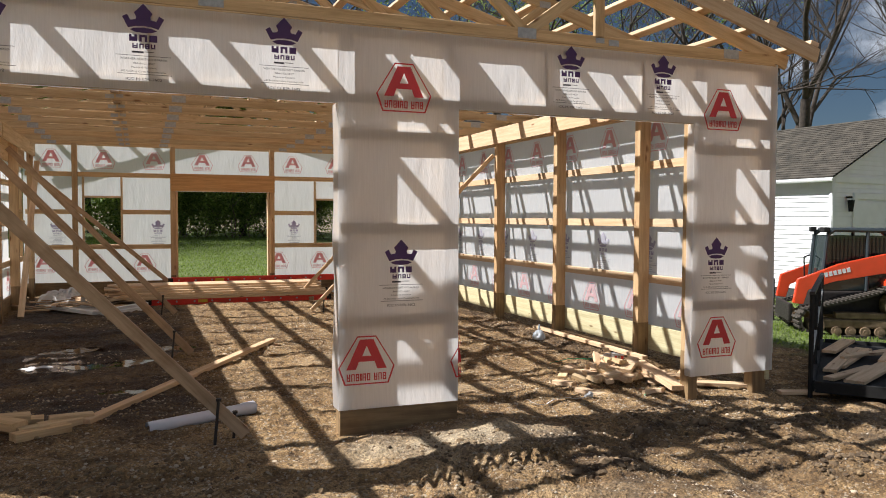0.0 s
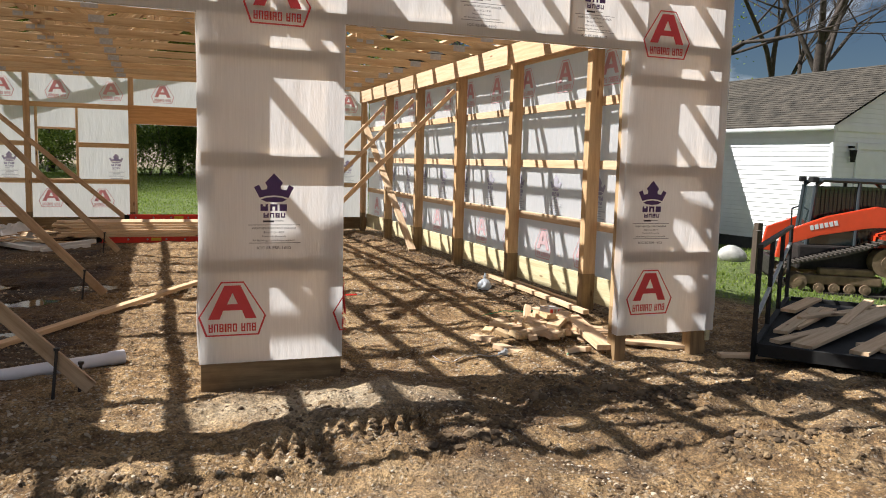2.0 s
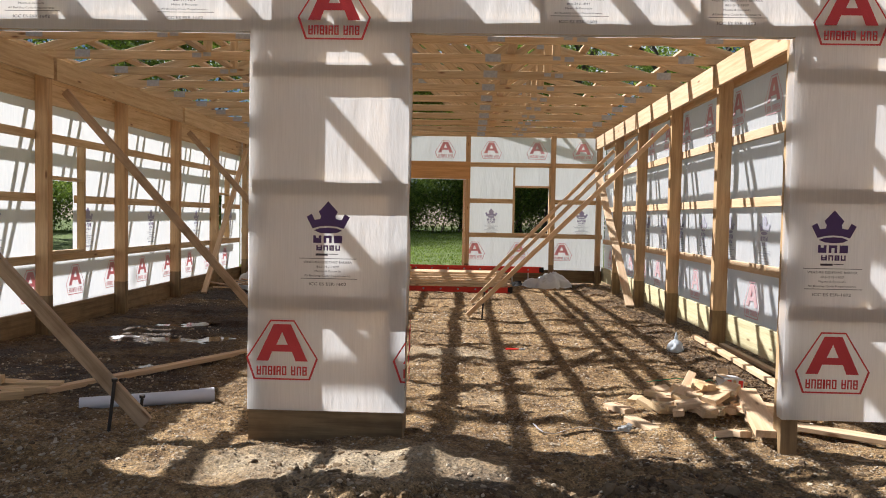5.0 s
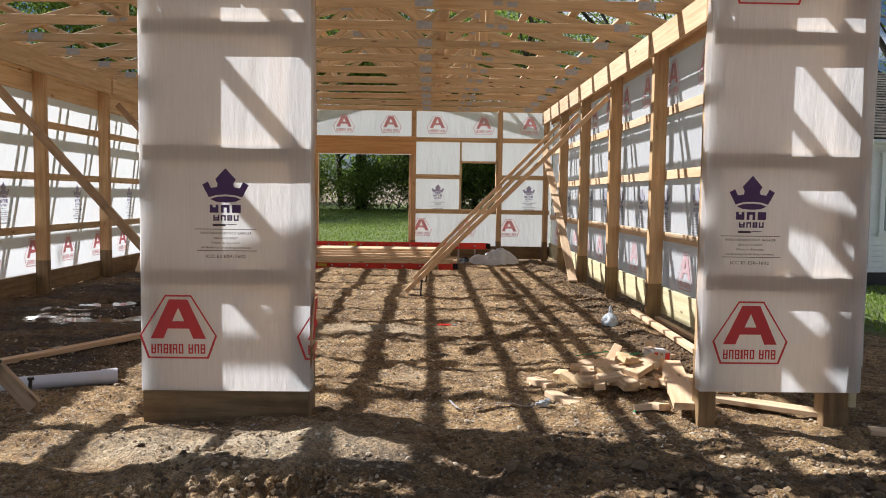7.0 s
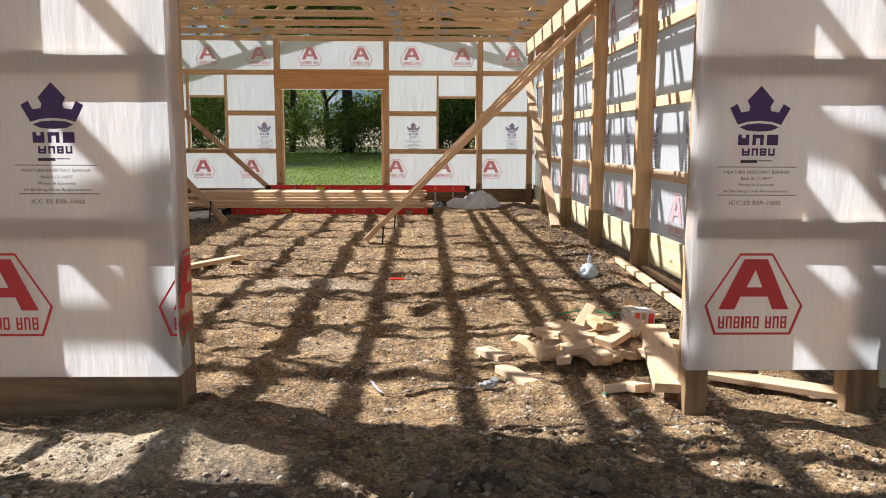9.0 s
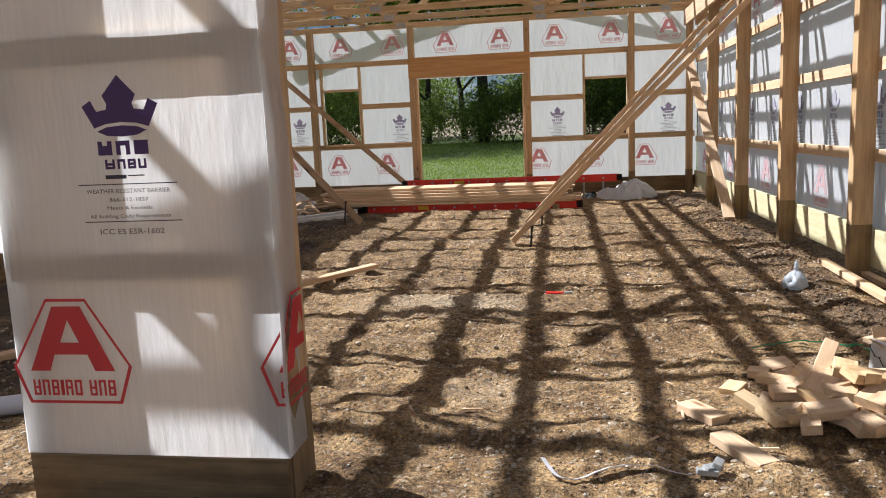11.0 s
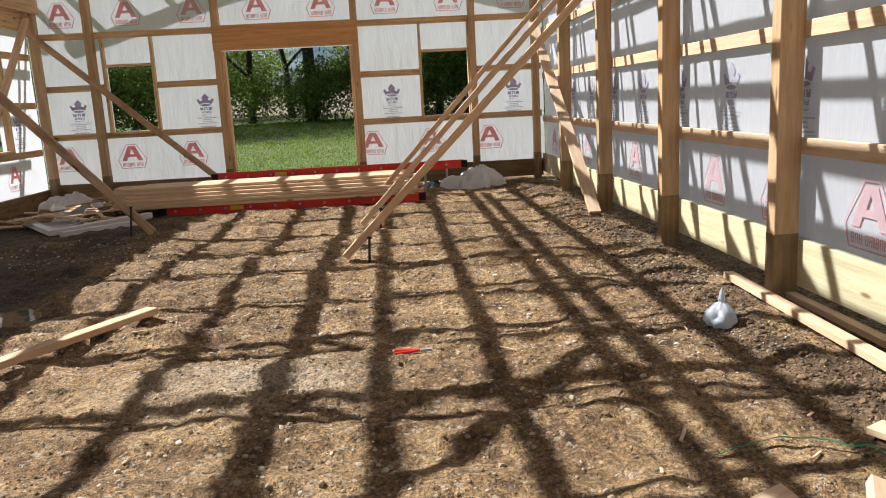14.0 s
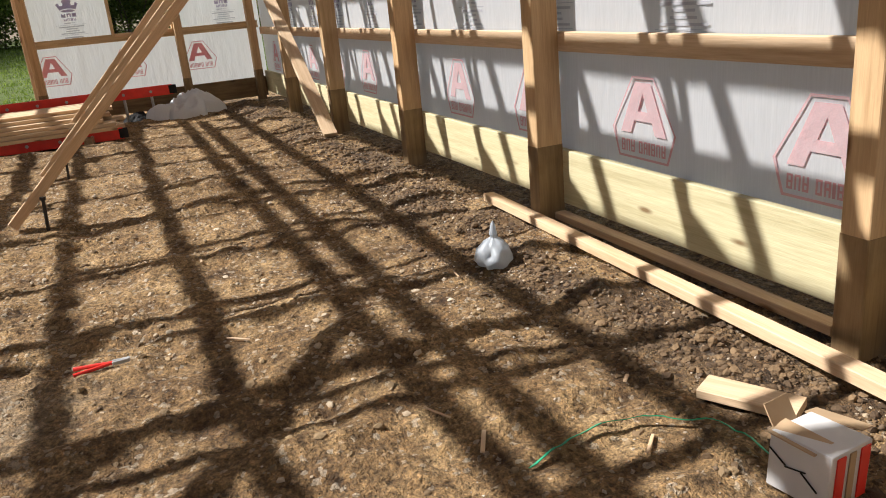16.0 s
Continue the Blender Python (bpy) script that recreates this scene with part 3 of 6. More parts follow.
def print_on(wrap, origin, u_axis, normal, kind, inner=True, outer=True, off=0.006):
    """A crown or a hexagon mark centred at origin on the sheet; normal points out of the building."""
    u, nrm = Vector(u_axis), Vector(normal)
    r = Matrix((u, Vector((0, 0, 1)), u.cross(Vector((0, 0, 1))))).transposed().to_4x4()
    sides = []
    if outer:
        sides.append((off, (("red_mark", HEX_OUT),) if kind == "hex" else (("crown_mark", CROWN_OUT), ("printed_rules", RULES_OUT), ("printed_lines", WORDS_OUT))))
    if inner:
        sides.append((-off, (("red_mark", HEX_IN),) if kind == "hex" else (("crown_mark", CROWN_IN), ("printed_rules", RULES_IN), ("printed_lines", BARS_IN))))
    for d, things_ in sides:
        for name, me in things_:
            part_mesh(name, me, wrap, Matrix.Translation(Vector(origin) + nrm * d) @ r)


def wrap_sheet(parent, rects, place, seed, amp=0.004, step=0.07, m=None, material=None):
    """House wrap over the given (u0, u1, v0, v1) stretches of a wall, a little wavy. place(u, v, bulge) gives the point."""
    vs, fs = [], []
    for u0, u1, v0, v1 in rects:
        nu, nv = max(2, int((u1 - u0) / step)), max(2, int((v1 - v0) / step))
        base = len(vs)
        for j in range(nv + 1):
            for i in range(nu + 1):
                u, v = u0 + (u1 - u0) * i / nu, v0 + (v1 - v0) * j / nv
                w = amp * float(vnoise(u, v, 3.1, seed) + 0.6 * vnoise(u * 1.5, v * 0.5, 9.0, seed + 1))
                vs.append(place(u, v, w))
        for j in range(nv):
            for i in range(nu):
                a = base + j * (nu + 1) + i
                fs.append((a, a + 1, a + nu + 2, a + nu + 1))
    me = bpy.data.meshes.new("house_wrap")
    me.from_pydata(vs, [], fs)
    for p in me.polygons:
        p.use_smooth = True
    me.materials.append(material or wrap_mat)
    ob = new("house_wrap", me)
    put(ob, parent, Matrix.Identity(4))
    return tagged(ob, "translucent white house wrap with printed marks")


# ---- the frame of the building ----
PW, PD = 0.095, 0.14          # posts
GT, GH = 0.038, 0.089         # girts
SPLICE = 0.40


def post(parent, x, y, w, d, z1, z0=-0.15):
    beam("post", (x, y, SPLICE), (x, y, z1), w, d, post_wood, parent, up=(0, 1, 0))
    beam("post_foot", (x, y, z0), (x, y, SPLICE), w + 0.003, d + 0.003, treated_dark, parent, up=(0, 1, 0), label="dark treated lower end of the post")


POST_Y = [0.11, 1.80, 3.60, 5.42, 7.28, 9.08, 10.86]

# right side wall
wr_ = thing("wall_right", (0, D / 2, 0), "open post frame wall wrapped in white sheeting", "wall", kind="structure")
for y in POST_Y[1:-1]:
    post(wr_, -GT - PD / 2, y, PD, PW, TOP - 0.02)
for z in (0.885, 1.505, 2.14):
    for a, b in zip(POST_Y[:-1], POST_Y[1:]):
        beam("girt", (-GT / 2 - 0.002, a if a > 0.2 else 0.03, z), (-GT / 2 - 0.002, b - 0.002, z), GT, GH, pine_pale, wr_)
for a, b in ((0.02, 3.6), (3.605, 7.28), (7.285, D - 0.02)):
    beam("skirt_board", (-GT / 2 - 0.002, a, 0.235), (-GT / 2 - 0.002, b, 0.235), GT, 0.27, treated, wr_, label="yellow-green treated skirt board")
    beam("plate", (-GT - PD - 0.021, a + 0.06, TOP - 0.117), (-GT - PD - 0.021, b - 0.001, TOP - 0.117), GT, 0.235, pine_pale, wr_, label="pale plank under the trusses")
    beam("outer_plate", (-GT / 2 - 0.002, a, TOP - 0.117), (-GT / 2 - 0.002, b - 0.001, TOP - 0.117), GT, 0.235, pine, wr_)
wrp = wrap_sheet(wr_, [(0.0, D, 0.34, TOP)], lambda u, v, w: (0.012 + w, u, v), 21)
for k in range(-3, 9):
    y = 2.985 + 0.912 * k
    if 0.2 < y < 10.8:
        print_on(wrp, (0.012, y, 0.575), (0, 1, 0), (1, 0, 0), "hex", outer=False)
    if 0.2 < y - 0.36 < 10.8:
        print_on(wrp, (0.012, y - 0.36, 2.47), (0, 1, 0), (1, 0, 0), "hex", outer=False)
    if 0.2 < y - 0.25 < 10.8:
        print_on(wrp, (0.012, y - 0.25, 1.20), (0, 1, 0), (1, 0, 0), "crown", outer=False)

# left side wall, with two window openings
wl_ = thing("wall_left", (-W, D / 2, 0), "open post frame wall wrapped in white sheeting with window openings", "wall", kind="structure")
LEFT_WIN = [(3.72, 4.42), (9.25, 9.85)]
for y in POST_Y[1:-1]:
    post(wl_, -W + GT + PD / 2, y, PD, PW, TOP - 0.02)
for z in (0.78, 1.44, 2.10):
    for a, b in zip(POST_Y[:-1], POST_Y[1:]):
        cut = [w for w in LEFT_WIN if a < w[0] + 0.3 < b] if z == 1.44 else []
        spans = [(a, b)] if not cut else [s for s in ((a, cut[0][0]), (cut[0][1], b)) if s[1] - s[0] > 0.1]
        for s in spans:
            beam("girt", (-W + GT / 2 + 0.002, s[0], z), (-W + GT / 2 + 0.002, s[1] - 0.002, z), GT, GH, pine, wl_)
for a, b in LEFT_WIN:
    for y in (a - 0.02, b + 0.02):
        beam("window_stud", (-W + GT + 0.045, y, 0.825), (-W + GT + 0.045, y, 2.05), GT, 0.089, pine, wl_, up=(1, 0, 0))
    beam("window_sill", (-W + GT + 0.045, a, 0.845), (-W + GT + 0.045, b, 0.845), 0.089, GT, pine, wl_)
    beam("window_head", (-W + GT + 0.045, a, 1.66), (-W + GT + 0.045, b, 1.66), 0.089, GT, pine, wl_)
for a, b in ((0.02, 3.6), (3.605, 7.28), (7.285, D - 0.02)):
    beam("skirt_board", (-W + GT / 2 + 0.002, a, 0.12), (-W + GT / 2 + 0.002, b, 0.12), GT, 0.24, treated_dark, wl_)
    beam("plate", (-W + GT + PD + 0.021, a + 0.06, TOP - 0.117), (-W + GT + PD + 0.021, b - 0.001, TOP - 0.117), GT, 0.235, pine, wl_)
    beam("outer_plate", (-W + GT / 2 + 0.002, a, TOP - 0.117), (-W + GT / 2 + 0.002, b - 0.001, TOP - 0.117), GT, 0.235, pine, wl_)
    beam("outer_plate", (-W + GT / 2 + 0.002, a, TOP - 0.35), (-W + GT / 2 + 0.002, b - 0.001, TOP - 0.35), GT, 0.225, pine, wl_)
ys = [0.0, LEFT_WIN[0][0], LEFT_WIN[0][1], LEFT_WIN[1][0], LEFT_WIN[1][1], D]
rects = []
for i in range(5):
    if i % 2 == 0:
        rects.append((ys[i], ys[i + 1], 0.22, TOP))
    else:
        rects += [(ys[i], ys[i + 1], 0.22, 0.86), (ys[i], ys[i + 1], 1.64, TOP)]
wlp = wrap_sheet(wl_, rects, lambda u, v, w: (-W - 0.012 + w, u, v), 31)
for k in range(11):
    y = 0.75 + 0.93 * k
    print_on(wlp, (-W - 0.012, y, 0.5), (0, 1, 0), (-1, 0, 0), "hex", outer=False)
    if all(not (a - 0.15 < y + 0.3 < b + 0.15) for a, b in LEFT_WIN):
        print_on(wlp, (-W - 0.012, y + 0.3, 1.17), (0, 1, 0), (-1, 0, 0), "crown", outer=False)

# back wall, with a doorway and two windows
wb_ = thing("wall_back", (-W / 2, D, 0), "open post frame wall wrapped in white sheeting with a doorway", "wall", kind="structure")
yb = D - GT / 2 - 0.002
ypost = D - GT - PD / 2
DOOR = (-4.62, -2.78)
for x in (-0.10 - GT, -1.05, DOOR[1] + 0.05, DOOR[0] - 0.05, -6.43, -W + 0.10 + GT):
    post(wb_, x, ypost - 0.003, PW, PD, TOP + 0.02)
WINS = [(-6.27, -5.63), (-1.79, -1.12)]
for z, spans in ((2.37, ((-W + 0.04, -0.04),)), (1.65, ((-W + 0.04, WINS[0][0]), (WINS[0][1], DOOR[0]), (DOOR[1], WINS[1][0]), (WINS[1][1], -0.04))),
                 (0.97, ((-W + 0.04, DOOR[0]), (DOOR[1], -0.04)))):
    for a, b in spans:
        beam("girt", (a, yb, z), (b, yb, z), GT, GH, pine, wb_)
for a, b in ((-W + 0.04, DOOR[0]), (DOOR[1], -0.04)):
    beam("skirt_board", (a, yb, 0.17), (b, yb, 0.17), GT, 0.25, treated_dark, wb_)
beam("door_header", (DOOR[0] - 0.095, D - GT - PD - 0.022, 2.24), (DOOR[1] + 0.095, D - GT - PD - 0.022, 2.24), GT, 0.345, lvl_wood, wb_, label="wide orange-brown header plank over the doorway")
for x in DOOR:
    s = 1 if x < -3.7 else -1
    beam("door_jamb", (x + s * 0.02, yb - 0.06, 0.0), (x + s * 0.02, yb - 0.06, 2.06), GT, 0.14, pine_pale, wb_, up=(0, 1, 0))
for a, b in WINS:
    for x in (a - 0.02, b + 0.02):
        beam("window_stud", (x, yb - 0.03, 1.0), (x, yb - 0.03, 2.32), GT, 0.089, pine, wb_, up=(0, 1, 0))
    for z in (1.94, 1.0):
        beam("window_trim", (a, yb - 0.045, z), (b, yb - 0.045, z), 0.089, GT, pine_pale, wb_)
xs = [-W, WINS[0][0], WINS[0][1], DOOR[0], DOOR[1], WINS[1][0], WINS[1][1], 0.0]
rects = []
for i in range(7):
    if i in (1, 5):
        rects += [(xs[i], xs[i + 1], 0.28, 0.99), (xs[i], xs[i + 1], 1.95, TOP + 0.1)]
    elif i == 3:
        rects.append((xs[i], xs[i + 1], 2.07, TOP + 0.1))
    else:
        rects.append((xs[i], xs[i + 1], 0.28, TOP + 0.1))
wbp = wrap_sheet(wb_, rects, lambda u, v, w: (u, D + 0.012 + w, v), 41)
for k in range(8):
    print_on(wbp, (-6.84 + 0.913 * k, D + 0.012, 2.665), (1, 0, 0), (0, 1, 0), "hex", outer=False)
for x in (-6.98, -6.08, -5.2, -2.57, -1.70, -0.83):
    print_on(wbp, (x, D + 0.012, 0.655), (1, 0, 0), (0, 1, 0), "hex", outer=False)
for x in (-6.75, -4.95, -2.25, -0.45):
    print_on(wbp, (x, D + 0.012, 1.315), (1, 0, 0), (0, 1, 0), "crown", outer=False)

# front wall: three wrapped piers and a long header over two wide openings
wf_ = thing("wall_front", (-W / 2, 0, 0), "wrapped front piers and header of a garage frame", "wall", kind="structure")
HB = 2.355
PIERS = [(-7.32, -6.38), (-3.98, -3.07), (-0.90, 0.0)]
for i, (a, b) in enumerate(PIERS):
    for x in (a + PW / 2 + 0.012, b - PW / 2 - 0.012 if i == 1 else (b - 0.10 if i == 2 else b - PW / 2 - 0.012)):
        deep = (0.095 if x < -3.5 else 0.205) if i == 1 else 0.105
        post(wf_, x + (0.008 if i == 1 and x > -3.5 else 0), GT + deep / 2 + 0.002, PW if i != 2 or x < -0.5 else 0.15, deep, TOP - 0.02)
    for z in (0.80, 1.47, 2.14):
        beam("girt", (a + 0.01, GT / 2, z), (b - 0.01, GT / 2, z), GT, GH, pine, wf_)
beam("skirt_board", (PIERS[1][0] + 0.005, GT / 2 - 0.012, 0.07), (PIERS[1][1] - 0.005, GT / 2 - 0.012, 0.07), GT, 0.2, treated_dark, wf_, label="brown treated skirt board")
for a, b in ((-W, -3.53), (-3.525, 0.0)):
    beam("header_plank", (a + 0.01, GT / 2 + 0.001, HB + 0.02 + 0.02), (b - 0.01, GT / 2 + 0.001, HB + 0.04), GT, 0.08, pine, wf_)
    beam("top_plank", (a + 0.01, GT / 2, TOP - 0.05), (b - 0.01, GT / 2, TOP - 0.05), GT, 0.089, pine, wf_)
    for x in (a + 1.2, a + 2.1):
        beam("cripple_stud", (x, GT / 2, HB + 0.085), (x, GT / 2, TOP - 0.1), GT, GT, pine, wf_, up=(0, 1, 0))
for i, (a, b) in enumerate(PIERS):
    lo = 0.17 if i == 1 else 0.19
    yf = -0.004

    def pier(u, v, w, a=a, b=b, yf=yf):
        e = min(abs(u - a), abs(u - b))
        return (u, yf + w * min(1, e / 0.1), v)
    rr = [(a - 0.004, b + 0.004, lo, TOP - 0.02)]
    wp = wrap_sheet(wf_, rr, pier, 51 + i, 0.0022, 0.05, material=lit_front_wrap)
    for x, cond in ((a - 0.004, i > 0), (b + 0.004, i < 2)):
        if cond:
            wrap_sheet(wf_, [(-0.008, 0.075 if i != 1 else 0.165, lo, HB)], lambda u, v, w, x=x: (x + w * 1.6 * min(1, (u + 0.008) / 0.03), u, v), 61 + i, 0.006, 0.04, material=lit_front_wrap)
    c = (a + b) / 2
    hx = {0: (c,), 1: (-3.78,), 2: (-0.634,)}[i]
    for x in hx:
        print_on(wp, (x, yf, 0.525), (1, 0, 0), (0, -1, 0), "hex", inner=False, off=0.012)
    print_on(wp, ({1: -3.52, 2: -0.655}.get(i, c), yf, 1.205), (1, 0, 0), (0, -1, 0), "crown", inner=False, off=0.012)
    print_on(wp, ({1: -3.50, 2: -0.605}.get(i, c), yf, 2.485), (1, 0, 0), (0, -1, 0), "hex", inner=False, off=0.012)


def cut(polys, u, keep):
    """The polygons clipped at u; keep 1 leaves what lies beyond it, -1 what lies before."""
    out = []
    for p in polys:
        q = []
        for i in range(len(p)):
            a, b = p[i], p[(i + 1) % len(p)]
            ia, ib = (a[0] - u) * keep >= 0, (b[0] - u) * keep >= 0
            if ia:
                q.append(a)
            if ia != ib:
                t = (u - a[0]) / (b[0] - a[0])
                q.append((u, a[1] + t * (b[1] - a[1])))
        if len(q) >= 3:
            out.append(q)
    return out


EDGE = -3.062 + 2.925
for keep, m_ in ((-1, Matrix.Translation((-2.925, -0.0205, 0.525)) @ Matrix.Rotation(math.pi / 2, 4, "X")),
                 (1, Matrix.Translation((-3.046, -0.0205 - EDGE, 0.525)) @ Matrix.Rotation(math.pi / 2, 4, "Z") @ Matrix.Rotation(math.pi / 2, 4, "X"))):
    polys = cut(hex_polys(), EDGE, keep)
    if keep > 0:
        polys = cut(polys, EDGE + 0.165, -1)
    part_mesh("red_mark", inked(flat(polys), ink_red), wf_, m_)
for (a, b), cs in ((((-6.38, -3.98), (-6.14, -5.25, -4.36))), ((-3.07, -0.90), (-3.0, -2.12, -1.24))):
    hw = wrap_sheet(wf_, [(a + 0.004, b - 0.004, HB, TOP - 0.02)], lambda u, v, w: (u, -0.005 + w, v), 71, 0.003, 0.06, material=lit_front_wrap)
    wrap_sheet(wf_, [(a + 0.004, b - 0.004, -0.006, 0.045)], lambda u, v, w: (u, v, HB - 0.002 + w * 0.5), 72, 0.004, 0.06)
    for x in cs:
        if x - 0.1 > a and x + .1 < b:
            print_on(hw, (x if x != -3.0 else -2.94, -0.010, 2.715), (1, 0, 0), (0, -1, 0), "crown", inner=False, off=0.012)

# ---- roof trusses and purlins ----
SLOPE = 0.285
NT = 13
TY = [0.02 + 0.019 + k * (D - 0.08) / (NT - 1) for k in range(NT)]
BC = 0.092
TAIL = 0.14


def top_z(x, up=0.0):
    """Under side of the top chord above the plate at x."""
    return TOP + 0.0 + (W / 2 - abs(x + W / 2)) * SLOPE + up


def build_truss():
    t = thing("roof_truss", (0, 0, 0), "bare pine roof truss with steel plates on the wall plates", "truss", "roof trusses")
    y = 0.0
    beam("bottom_chord", (-W + 0.01, y, TOP + BC / 2), (-0.01, y, TOP + BC / 2), GT, BC, pine, t)
    up = Vector((-SLOPE, 0, 1)).normalized()
    peak = top_z(-W / 2, 0.07)
    beam("top_chord", (TAIL, y, top_z(TAIL, 0.07)), (-W / 2, y, peak), GT, 0.12, pine, t)
    beam("top_chord", (-W - TAIL, y, top_z(-W - TAIL, 0.07)), (-W / 2, y, peak), GT, 0.12, pine, t)
    joints = [-W + 0.5, -W * 0.66, -W * 0.34, -0.5]
    web = [(-W * 0.75, -W * 0.66), (-W / 2, -W * 0.66), (-W / 2, -W * 0.34), (-W * 0.25, -W * 0.34)]
    for top_x, bot_x in web:
        beam("web", (bot_x, y, TOP + BC - 0.03), (top_x, y, top_z(top_x, 0.02)), GT, 0.089, pine, t, up=(1, 0, 0.3))
    beam("web", (-W * 0.75, y, TOP + BC - 0.02), (-W * 0.75, y, top_z(-W * 0.75)), GT, 0.089, pine, t, up=(1, 0, 0))
    beam("web", (-W * 0.25, y, TOP + BC - 0.02), (-W * 0.25, y, top_z(-W * 0.25)), GT, 0.089, pine, t, up=(1, 0, 0))
    for x, z, s in [(j, TOP + BC * 0.6, 0.2) for j in joints] + [(-W * 0.75, TOP + BC * .6, .1), (-W * .25, TOP + BC * .6, .1), (-W / 2, peak - 0.03, 0.22), (-W * 0.75, top_z(-W * 0.75, 0.05), 0.14), (-W * 0.25, top_z(-W * 0.25, 0.05), 0.14), (-1.7, TOP + BC * .5, .12), (-5.6, TOP + BC * .5, .12)]:
        for sy in (-1, 1):
            bm = bmesh.new()
            add_box(bm, (s * 0.8, 0.002, s * 0.4))
            part("plate", bm, steel, t, m=Matrix.Translation((x, sy * (GT / 2 + 0.002), z)))
    return t


truss = build_truss()
truss.location.y = TY[0]
for y in TY[1:]:
    copy_thing(truss, pose(0, y, 0))
LEFT_PURLINS = (-7.41, -6.938, -6.385, -5.90, -5.548, -5.109, -4.686, -4.222, -3.71)
for side_ in (-1, 1):
    for k in range(9):
        x = LEFT_PURLINS[8 - k] if side_ < 0 else -W / 2 + 0.05 + 0.463 * k
        z = top_z(x, 0.07 + 0.065 + 0.019)
        for a, b in ((-0.32, 5.4), (5.41, D + 0.32)):
            p = beam("purlin", (x, a, z), (x, b, z), 0.089, GT, pine_pale, None, up=(side_ * SLOPE, 0, 1))
            tagged(p, "long pale pine purlin laid flat across the trusses", "purlin", "roof purlins")
for side_ in (-1, 1):
    xe = -W / 2 + side_ * (W / 2 + TAIL)
    for y in (-0.30, D + 0.30):
        p = beam("barge_rafter", (xe, y, top_z(TAIL, 0.07)), (-W / 2 + side_ * 0.02, y, top_z(-W / 2, 0.07)), GT, 0.12, pine_pale)
        tagged(p, "pale pine barge rafter under the purlin ends", "rafter", "barge rafters")
for x in (-2.3, -5.545):
    for a, b in ((0.1, 5.5), (5.52, D - 0.1)):
        p = beam("lateral_brace", (x, a, TOP + BC + 0.02), (x, b, TOP + BC + 0.02), 0.089, GT, pine_pale)
        tagged(p, "long pine brace lying on the truss chords", "brace", "lateral braces")
for a, b in ((0.05, 5.46), (5.48, D - 0.1)):
    p = beam("lateral_brace", (-4.2, a, 3.49), (-4.2, b, 3.49), 0.038, 0.089, pine_pale, None, up=(0.8, 0, 1))
    tagged(p, "long pine brace nailed along the truss webs", "brace", "lateral braces")
p = beam("diagonal_brace", (-6.05, 1.90, TOP + BC + 0.02), (-4.0, 4.0, TOP + BC + 0.02), 0.089, GT, pine_pale)
tagged(p, "pine brace lying aslant over the truss chords", "brace", "lateral braces")


def porch():
    """Bare lean-to roof frame outside the left wall, of the same slope as the main roof."""
    t = thing("lean_to_frame", (-W - 2.0, D / 2, 0), "bare pine lean-to roof frame along the side wall", "roof frame")
    for y in TY:
        beam("rafter", (-W - TAIL, y, top_z(-W - TAIL, 0.06)), (-W - 2.1, y, top_z(-W - 2.1, 0.06)), GT, 0.10, pine, t)
        beam("tie", (-W - 0.03, y + 0.04, 2.36), (-W - 2.0, y + 0.04, 2.36), GT, 0.089, pine, t)
    for d in (0.45, 0.85, 1.29, 1.72, 2.05):
        beam("purlin", (-W - d, -0.3, top_z(-W - d, 0.135)), (-W - d, D + 0.3, top_z(-W - d, 0.135)), 0.089, GT, pine_pale, t, up=(-SLOPE, 0, 1))
    beam("eave_beam", (-W - 2.0, 0.0, 2.26), (-W - 2.0, D, 2.26), GT, 0.10, pine, t)
    for y in (0.1, 5.6, D - 0.1):
        beam("post", (-W - 2.0, y, gz(-W - 2.0, y) - 0.1), (-W - 2.0, y, 2.21), 0.12, 0.12, post_wood, t, up=(0, 1, 0))


porch()


# ---- loose lumber and braces inside ----
def board(name, p, q, w, h, material, label, category, group="", up=(0, 0, 1)):
    return tagged(beam(name, p, q, w, h, material, None, up), label, category, group)


def stake(x, y, h=0.42, lean=0.05):
    bm = bmesh.new()
    z = gz(x, y)
    add_cyl(bm, (x, y, z - 0.12), (x + lean, y + 0.02, z + h), 0.011, 0.010, 8)
    add_cyl(bm, (x + lean, y + 0.02, z + h - 0.01), (x + lean, y + 0.02, z + h + 0.008), 0.018, 0.018, 8)
    ob = part("stake", bm, dark_steel)
    return tagged(ob, "thin rusty steel stake driven into the dirt", "stake", "brace stakes")


for y, x, zt in ((0.09, -4.62, 2.60), (3.75, -4.76, 2.58), (7.4, -4.78, 2.55)):
    z0 = gz(x, y)
    board("brace", (x, y, z0 + 0.03), (-7.06, y, zt), 0.038, 0.085, pine_old, "long weathered plank bracing the side wall from the dirt", "brace", "wall braces", up=(1, 0, 1))
    stake(x - 0.22, y - 0.05, 0.30, 0.04)
    if y < 1:
        stake(x - 0.08, y + 0.06, 0.18, 0.02)
for y, x in ((5.47, -2.70), (7.35, -2.64), (9.10, -2.60)):
    board("brace", (x, y, gz(x, y) + 0.03), (-0.2, y, 2.52), 0.038, 0.06, pine_pale, "long new plank bracing the side wall from the dirt", "brace", "wall braces", up=(1, 0, 1))
    stake(x + 0.18, y - 0.06, 0.2, 0.02)
board("brace", (-4.78, 10.55, 0.30), (-7.2, 10.66, 2.45), 0.038, 0.085, pine_old, "weathered plank crossing the back wall", "brace", "wall braces", up=(1, 0, 1))
